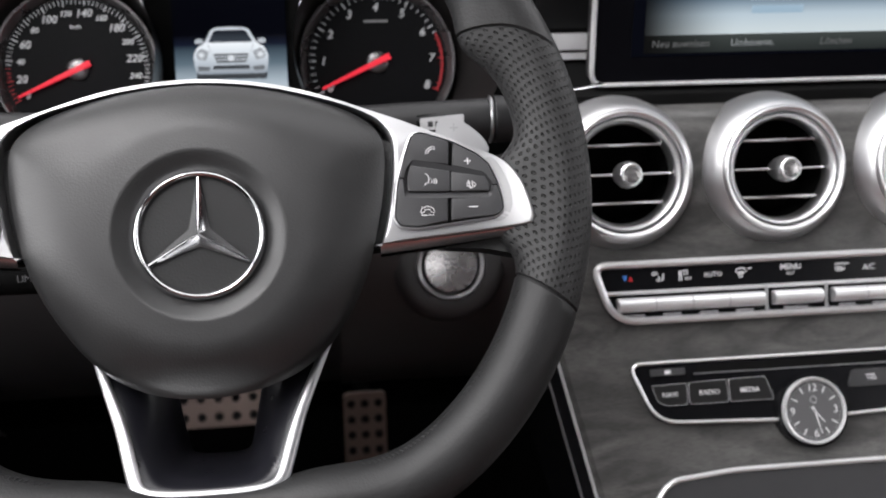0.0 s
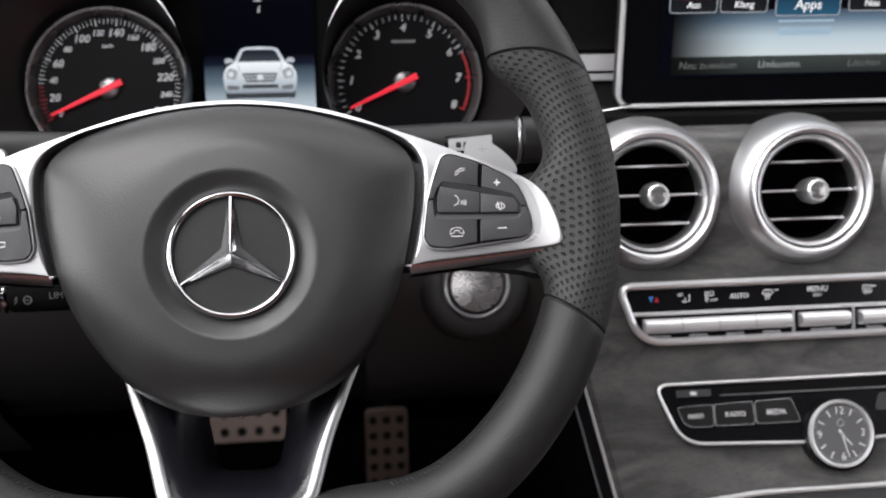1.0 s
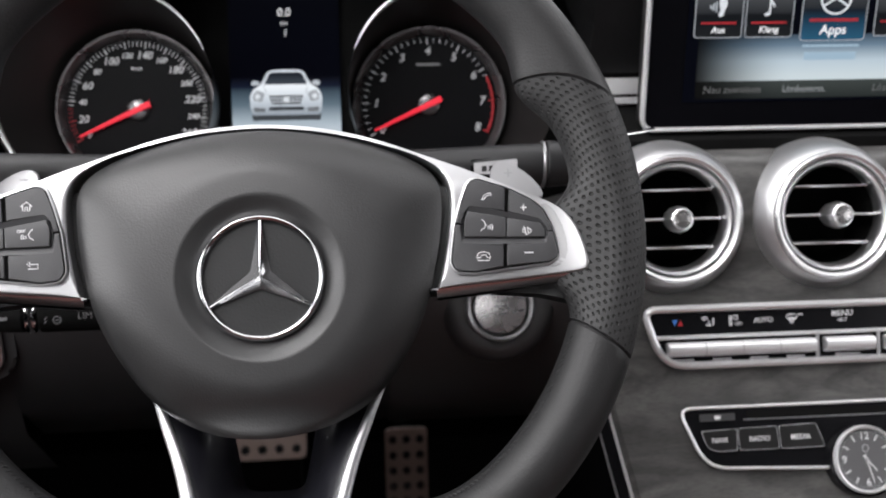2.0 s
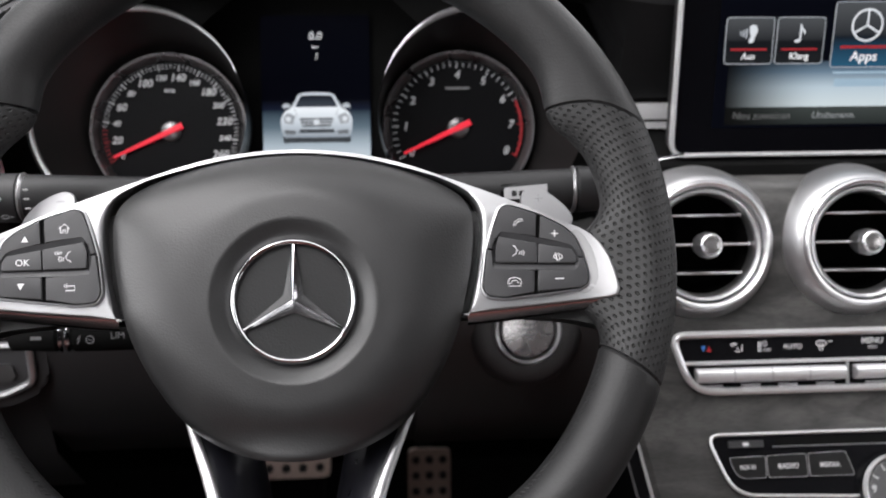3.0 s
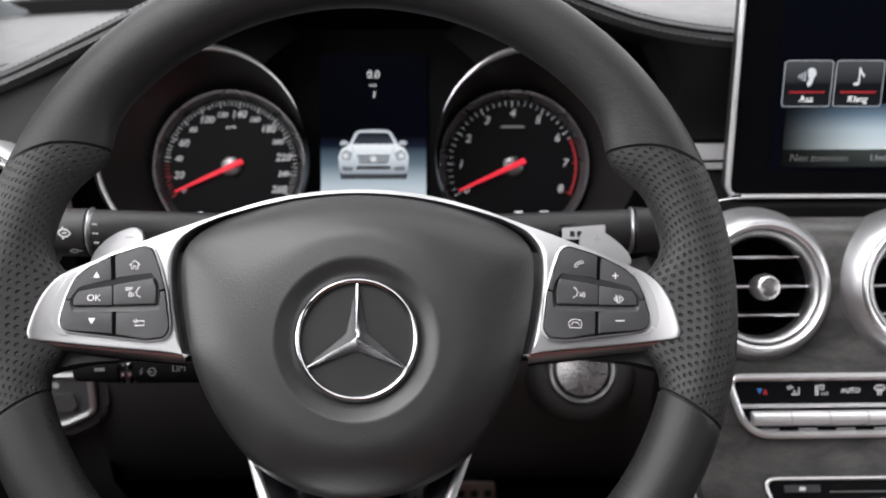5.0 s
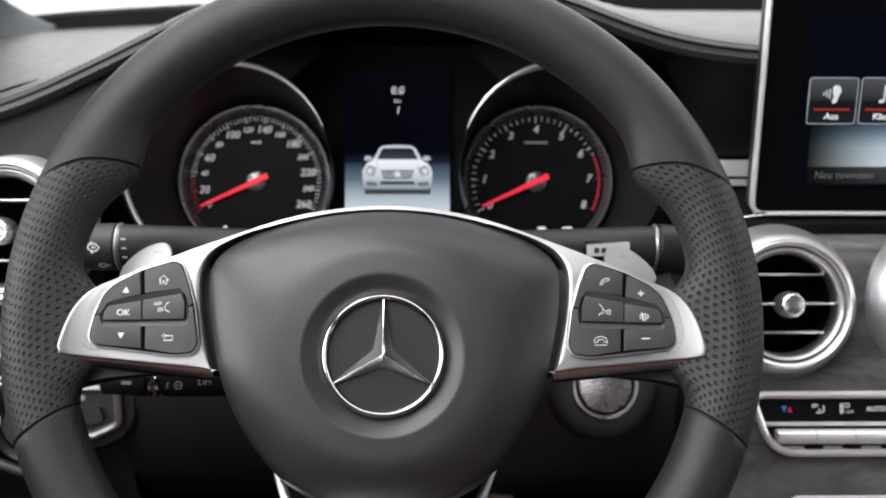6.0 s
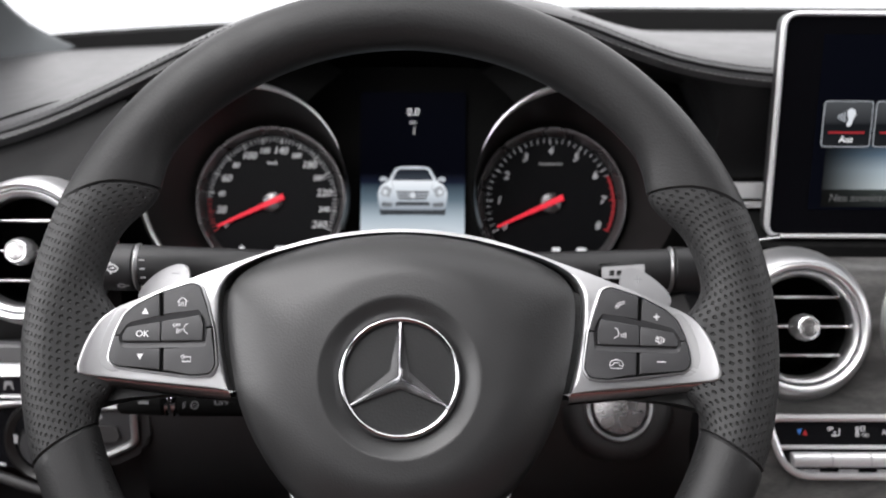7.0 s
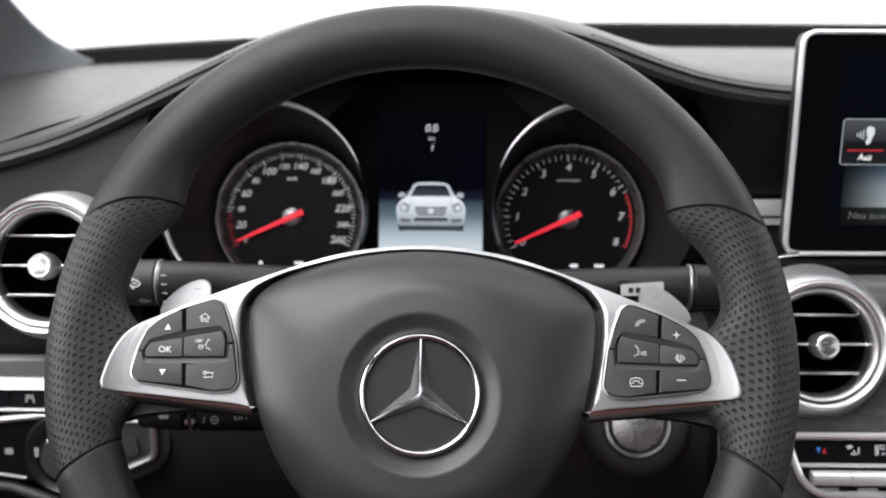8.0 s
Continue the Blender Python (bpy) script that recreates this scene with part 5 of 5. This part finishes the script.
for pts, words, tx in (([(0.0350, -0.0030), (0.0610, -0.0030), (0.0610, -0.0140), (0.0310, -0.0140)], "TEL", 0.0478), ([(0.0625, -0.0030), (0.0900, -0.0035), (0.0930, -0.0140), (0.0625, -0.0140)], "", 0)):
    kb = part("flat_key", slab(rounded(pts, 0.003), 0.0010, 0.0021, 0.0004), KEY, audio, "flat dark grey key")
    if words:
        lettering("lettering", words, 0.0048, MARK, kb, tx, -0.0085, 0.0021, bold=0.00005)

# ---- clock ----
clock = thing("clock", facing(0.3602, 0.0612, 0.5240, 32), "round analogue clock with a silver rim in the audio panel", "clock")
part("clock_rim", lathe([(0.0212, -0.010), (0.0212, 0.0030), (0.0203, 0.0044), (0.0192, 0.0040), (0.0188, 0.0024)], 64), FRAME_SILVER, clock, "bright rim")
part("clock_collar", lathe([(0.0235, -0.010), (0.0232, 0.0006), (0.0212, 0.0012)], 64), GLOSS, clock, "black collar")
part("clock_face", slab(circle(0.0190, 56), 0, 0.0022, 0), CLOCK_FACE, clock, "dark grey dial")
for i in range(12):
    a = radians(90 - 30 * i)
    if i in (0, 3, 6, 9):
        lettering("numeral", {0: "12", 3: "3", 6: "6", 9: "9"}[i], 0.0068, MARK, clock, 0.0143 * math.cos(a), 0.0143 * math.sin(a), 0.0023)
    else:
        part("hour_mark", slab(rect(-0.0004, -0.0022, 0.0004, 0.0022), 0, 0.0002, 0), MARK, clock, m=pose(0.0148 * math.cos(a), 0.0148 * math.sin(a), 0.0023, 0, 0, math.degrees(a) - 90))
bm = bmesh.new()
for i in range(60):
    if i % 5:
        d = Vector((math.sin(radians(6 * i)), math.cos(radians(6 * i)), 0))
        e = Vector((d.y, -d.x, 0)) * 0.00016
        bm.faces.new([bm.verts.new(d * r + e * q + Vector((0, 0, 0.0024))) for r, q in ((0.0166, -1), (0.0178, -1), (0.0178, 1), (0.0166, 1))])
tagged(part("minute_marks", bm, MARK_DIM, clock, flat=True), kind="stuff")
part("clock_mark", tube([(x, y + 0.0068, 0.0024) for x, y in circle(0.0021, 20)], 0.0003, True, 5), MARK_DIM, clock, "small round mark")
for length, ang, w in ((0.0095, -50, 0.0005), (0.0150, -76, 0.0004)):
    part("clock_hand", slab([(-0.003, -w), (length, -w * 0.6), (length, w * 0.6), (-0.003, w)], 0, 0.0003, 0), MARK, clock, m=pose(0, 0, 0.0026, 0, 0, ang))
part("hand_boss", lathe([(0.0013, 0.0024), (0.0011, 0.0034), (0.0001, 0.0036)], 16), SATIN, clock)

# ---- lower tray lid ----
lid = thing("console_lid", facing(CX, 0.0452, 0.4925, 34), "dark glossy storage lid with a bright frame", "storage lid")
out2 = rounded([(-0.110, -0.060), (-0.102, -0.0130), (-0.092, -0.0020), (-0.050, 0.0020), (0.050, 0.0020), (0.092, -0.0020), (0.102, -0.0130), (0.110, -0.060)], 0.008)
part("lid_face", slab(out2, -0.01, 0.0015, 0.0008), KEY, lid, "dark lid")
part("lid_frame", tube([(x, y, 0.0018) for x, y in out2], 0.0018, True, 8), FRAME_SILVER, lid, "bright lid frame")

# ---- centre screen ----
screen = thing("centre_display", facing(0.3560, 0.1785, 0.7120, 4), "flat black centre display in a silver frame showing an app menu", "display")
sw = 0.1215
shell = rounded(rect(-sw, -0.0048, sw, 0.1375), 0.009, 6)
part("screen_back", slab(shell, -0.014, -0.002, 0.001), PLASTIC, screen, "dark display back")
part("screen_glass", slab(shell, -0.002, 0.0008, 0.0004), SCREEN_GLASS, screen, "glossy black display glass")
part("screen_frame", tube([(x, y, -0.0002) for x, y in shell], 0.0017, True, 10, None, 2.0), FRAME_SILVER, screen, "thin silver frame")
lit = part("screen_picture", slab(rect(-0.0960, 0.0130, 0.0960, 0.1250), 0.0008, 0.0010, 0), SCREEN_OFF, screen, "dark lit picture")
part("picture_band", slab(rect(-0.0880, 0.0265, 0.0960, 0.0560), 0.0010, 0.0011, 0), gradient("menu_band", (0.62, 0.70, 0.72), (0.015, 0.026, 0.042), 0.029, 0.058, 0.95, (-0.094, -0.022), ((0.35, (0.50, 0.60, 0.66)), (0.70, (0.14, 0.21, 0.28)))), lit, "pale glowing band")
part("picture_bar", slab(rect(-0.0880, 0.0150, 0.0960, 0.0265), 0.0010, 0.0011, 0), gradient("menu_bar", (0.020, 0.025, 0.024), (0.052, 0.062, 0.058), 0.015, 0.0265, 0.9, (-0.094, -0.022)), lit, "grey option bar")
menu_text = material("menu_text", (0.1, 0.1, 0.1), 0.4, glow=((0.40, 0.43, 0.44), 0.45))
dim_text = material("dim_text", (0.1, 0.1, 0.1), 0.4, glow=((0.12, 0.13, 0.13), 0.25))
lettering("lettering", "Neu zuweisen", 0.0068, dim_text, lit, -0.0635, 0.0208, 0.0012, 0.1)
lettering("lettering", "Umbenenn.", 0.0064, menu_text, lit, -0.0150, 0.0208, 0.0012, 0.1)
lettering("lettering", "Löschen", 0.0068, dim_text, lit, 0.0430, 0.0208, 0.0012, 0.1)
tile_mat = gradient("menu_tile", (0.010, 0.011, 0.013), (0.075, 0.080, 0.085), -0.014, 0.015, stops=((0.46, (0.004, 0.005, 0.007)), (0.52, (0.022, 0.024, 0.027))))
tile_big = gradient("menu_tile_chosen", (0.02, 0.09, 0.16), (0.075, 0.080, 0.085), -0.020, 0.020, stops=((0.30, (0.010, 0.040, 0.075)), (0.46, (0.006, 0.010, 0.016)), (0.52, (0.024, 0.027, 0.031))))


def menu_tile(x, y, w, h, words, mat, size):
    t = part("menu_tile", slab(rounded(rect(-w, -h, w, h), 0.0025), 0, 0.0003, 0), mat, lit, m=pose(x, y, 0.0011))
    part("tile_edge", tube([(a, b, 0.0003) for a, b in rounded(rect(-w, -h, w, h), 0.0025)], 0.00035, True, 5), CAR_GREY, t, "fine grey edge")
    part("tile_bar", slab(rect(-w * 0.75, -h * 0.42, w * 0.75, -h * 0.33), 0.0003, 0.0005, 0), RED_DIM, t, "red line")
    if words:
        lettering("lettering", words, size, LIT, t, 0, -h * 0.68, 0.0005, 0.1, bold=0.00008)
    return t


t1 = menu_tile(-0.0762, 0.0690, 0.0155, 0.0145, "Aus", tile_mat, 0.0058)
part("sign", slab([(a * 0.0062, b * 0.0062) for a, b in ((-0.1, 0.75), (0.2, 1.0), (0.65, 0.85), (0.8, 0.35), (0.55, -0.2), (0.4, -0.75), (0.05, -0.95), (-0.1, -0.6), (0.1, -0.2), (-0.05, 0.2))][::-1], 0, 0.0003, 0), CAR_WHITE, t1, "white ear sign", m=pose(0, 0.0040, 0.0004))
strokes("sign", [[(-0.35, 0.6), (-0.35, -0.4)], [(-0.65, 0.45), (-0.65, -0.25)], [(-0.95, 0.3), (-0.95, -0.1)]], 0.0005, CAR_PALE, t1, 0, 0.0040, 0.0004, 0.0062)
t2 = menu_tile(-0.0430, 0.0690, 0.0155, 0.0145, "Klang", tile_mat, 0.0058)
part("sign", slab([(a * 0.0062, b * 0.0062) for a, b in ((-0.30, -0.55), (-0.12, -0.62), (-0.12, 0.9), (0.05, 0.9), (0.15, 0.55), (0.5, 0.2), (0.4, -0.1), (0.25, 0.2), (0.05, 0.3), (0.05, -0.65), (-0.1, -0.9), (-0.5, -0.95), (-0.6, -0.7))][::-1], 0, 0.0003, 0), CAR_WHITE, t2, "white note sign", m=pose(0, 0.0045, 0.0004))
t3 = menu_tile(0.0000, 0.0725, 0.0215, 0.0205, "Apps", tile_big, 0.0088)
part("sign", tube([(x, y + 0.006, 0.0008) for x, y in circle(0.0098, 32)], 0.0007, True, 6), CAR_WHITE, t3, "white ring sign")
part("sign", tube([(0, 0.0155, 0.0008), (0, 0.006, 0.0008), (-0.008, 0.0012, 0.0008)], 0.0007, False, 6), CAR_WHITE, t3)
part("sign", tube([(0, 0.006, 0.0008), (0.008, 0.0012, 0.0008)], 0.0007, False, 6), CAR_WHITE, t3)
menu_tile(0.0430, 0.0690, 0.0155, 0.0145, "Neu", tile_mat, 0.0058)
MIRROR_BLUE = material("tile_mirror", (0.1, 0.1, 0.1), 0.3, glow=((0.30, 0.46, 0.58), 0.8))
for y0, y1, w in ((0.0478, 0.0492, 0.0190), (0.0395, 0.0445, 0.0175)):
    part("tile_mirror", slab(rounded(rect(-w, y0, w, y1), 0.0006), 0.0011, 0.0013, 0), MIRROR_BLUE, lit, "pale blue mirrored line")

# ---- start button ----
start = thing("start_button", facing(0.1385, 0.1440, 0.5990, 20), "round silver start button in a dark collar", "button")
part("button_collar", lathe([(0.0400, -0.020), (0.0370, -0.004), (0.0320, 0.001), (0.0260, 0.0020), (0.0225, 0.0016)], 56), DASH_LOW, start, "dark plastic collar")
part("button_ring", lathe([(0.0228, 0.0), (0.0226, 0.0032), (0.0214, 0.0042), (0.0196, 0.0036), (0.0188, 0.0010), (0.0180, -0.003)], 56), SATIN, start, "silver ring")
cap = part("button_cap", lathe([(0.0174, -0.003), (0.0174, 0.0030), (0.0166, 0.0042), (0.0100, 0.0050), (0.0001, 0.0052)], 56), CAP_STEEL, start, "brushed round cap")
part("sign", slab(rect(-0.0040, -0.0030, 0.0040, -0.0020), 0.0050, 0.0054, 0), MARK_DIM, cap)
part("sign", slab(rect(-0.0045, 0.0005, 0.0045, 0.0015), 0.0050, 0.0054, 0), MARK_DIM, cap)
part("sign", slab(rect(-0.0040, 0.0040, 0.0040, 0.0050), 0.0050, 0.0054, 0), MARK_DIM, cap)

# ---- switches by the door ----
brake_lever = thing("parking_brake_lever", facing(-0.1985, 0.150, 0.5790, 5), "dark parking brake lever in a silver frame", "lever")
LEVER = [(-0.026, 0.0165), (0.0150, 0.0165), (0.0152, -0.0090), (-0.0040, -0.0180), (-0.026, -0.0180)]
part("lever_frame", tube([(x, y, 0.003) for x, y in rounded(LEVER, 0.005)], 0.0027, True, 8), SATIN, brake_lever, "silver frame")
part("lever_plate", slab(rounded([(-0.032, 0.024), (0.024, 0.024), (0.025, -0.014), (0.000, -0.0275), (-0.032, -0.0275)], 0.009), -0.012, 0.0, 0.003), PLASTIC, brake_lever, "dark base")
part("lever_handle", slab(rounded([(x * 0.90 - 0.0004, y * 0.86) for x, y in LEVER], 0.004), 0.0, 0.0030, 0.0015), KEY, brake_lever, "dark handle")
part("lever_grip", slab(rounded([(-0.020, 0.004), (0.004, 0.004), (0.006, -0.007), (-0.020, -0.009)], 0.003), 0.0030, 0.0062, 0.0015), DASH_LOW, brake_lever, "raised grip")
part("sign", slab(circle(0.0022, 14, -0.008, 0.0095), 0.0030, 0.0032, 0), MARK_DIM, brake_lever)
seat_keys = thing("switch_row", facing(-0.300, 0.1500, 0.6112, 4), "row of black switches between silver bars", "switch panel")
part("row_fascia", slab(rect(-0.06, -0.0120, 0.108, 0.0155), -0.008, -0.0010, 0.0005), GLOSS, seat_keys, "black fascia")
part("row_bar", slab(rounded(rect(-0.06, -0.0052, 0.108, 0.0058), 0.0008), -0.004, 0.0, 0.0012), VENT_SILVER, seat_keys, "bright silver bar", m=pose(0, 0.0117, 0.0010, -32))
part("row_line", tube([(-0.06, -0.0086, -0.0004), (0.108, -0.0086, -0.0004)], 0.0021, False, 8), VENT_SILVER, seat_keys, "silver line")
for k in range(6):
    kb = part("row_key", slab(rounded(rect(-0.0545 + k * 0.026, -0.0060, -0.0295 + k * 0.026, 0.0062), 0.001), -0.001, 0.0012, 0.0006), INSERT, seat_keys)
    part("sign", slab(rounded([(-0.0035, -0.0032), (-0.0022, -0.0032), (-0.0012, 0.0), (0.0012, 0.0), (0.0022, -0.0032), (0.0035, -0.0032), (0.0024, 0.0028), (-0.0024, 0.0028)], 0.0004, 2), 0.0012, 0.0014, 0), MARK_DIM, kb, m=pose(-0.0420 + k * 0.026, 0, 0))
lamp_switch = thing("light_switch", facing(-0.2905, 0.1500, 0.5700, 10), "round light switch on a black panel in a silver frame", "switch")
ol = rounded([(-0.07, 0.0170), (0.020, 0.0250), (0.060, 0.0290), (0.082, 0.020), (0.085, -0.012), (0.070, -0.030), (0.020, -0.0185), (-0.07, -0.0150)], 0.008)
part("switch_plate", slab(ol, -0.008, 0.0, 0.001), GLOSS, lamp_switch, "black plate")
part("upper_line", tube([(-0.07, 0.0180, 0.001), (0.0, 0.0235, 0.001), (0.030, 0.0268, 0.001), (0.062, 0.0290, 0.001)], 0.0030, False, 8), VENT_SILVER, lamp_switch, "silver upper line")
part("lower_line", tube([(-0.07, -0.0135, 0.0005), (0.0, -0.0150, 0.0005), (0.018, -0.0175, 0.0005)], 0.0011, False, 8), SATIN, lamp_switch, "thin silver lower line")
part("lower_lip", tube([(-0.07, -0.0240, -0.004), (0.004, -0.0250, -0.004), (0.020, -0.0300, -0.003), (0.040, -0.0370, -0.003), (0.062, -0.0370, -0.004)], 0.0040, False, 10), DASH_LOW, lamp_switch, "dark lower lip")
part("switch_ring", lathe([(0.0300, -0.001), (0.0290, 0.0016), (0.0275, 0.0020), (0.0262, 0.0010), (0.0210, -0.003), (0.0160, -0.005)], 48), GLOSS_SOFT, lamp_switch, "dark dished ring", m=pose(0.0476, 0, 0.0012))
part("ring_sign", slab(rounded(rect(-0.0016, -0.0032, 0.0016, 0.0032), 0.0008), 0, 0.0003, 0), MARK_DIM, lamp_switch, m=pose(0.0262, 0.001, 0.0012, 0, -18))
part("switch_knob", lathe([(0.0165, -0.004), (0.0160, 0.010), (0.0145, 0.012), (0.0001, 0.0125)], 48), KEY, lamp_switch, "dark knob", m=pose(0.0476, 0, 0))
part("knob_edge", lathe([(0.0168, 0.0005), (0.0170, 0.0085), (0.0162, 0.0115), (0.0148, 0.0124)], 48), CHROME, lamp_switch, "bright knob edge", m=pose(0.0476, 0, 0))
part("sign", slab(rounded(rect(-0.0028, -0.0022, 0.0028, 0.0022), 0.0006), 0, 0.0002, 0), MARK_DIM, lamp_switch, m=pose(0.0070, 0.001, 0.0001))

# ---- pedals ----
def pedal(name, x, y, z, w, h, cols, rows_n, lean, label, foot):
    p = thing(name, facing(x, y, z, lean), label, "pedal")
    part("pedal_plate", slab(rounded(rect(-w, -h, w, h), 0.006), -0.006, 0.0, 0.0012), STEEL, p, "brushed steel plate")
    for i in range(cols):
        for j in range(rows_n):
            cx = (-1 + (2 * i + 1) / cols) * w * 0.96
            cy = (-1 + (2 * j + 1) / rows_n) * h * 0.96
            part("rubber_stud", lathe([(0.0046, -0.001), (0.0044, 0.0016), (0.0037, 0.0022), (0.0001, 0.0023)], 16), RUBBER, p, m=pose(cx, cy, 0))
    part("pedal_arm", slab(rounded(rect(-w * 0.85, -h * 0.9 - foot, w * 0.85, h * 0.6), 0.004), -0.03, -0.007, 0.002), BLACK, p, "black pedal foot")
    m = p.matrix_basis.inverted()
    part("pedal_lever", tube([m @ Vector(q) for q in ((x, y + 0.02, z), (x, y + 0.16, z + 0.03), (x, 0.905, z + 0.18))], 0.010, False, 10), BLACK, p, "black pedal lever")
    return p


pedal("brake_pedal", -0.0573, 0.450, 0.3155, 0.0455, 0.0300, 5, 3, 20, "brushed steel brake pedal with black rubber studs", 0.055)
pedal("accelerator_pedal", 0.0925, 0.450, 0.239, 0.0225, 0.0650, 3, 7, 10, "tall brushed steel accelerator pedal with rubber studs", 0.0)
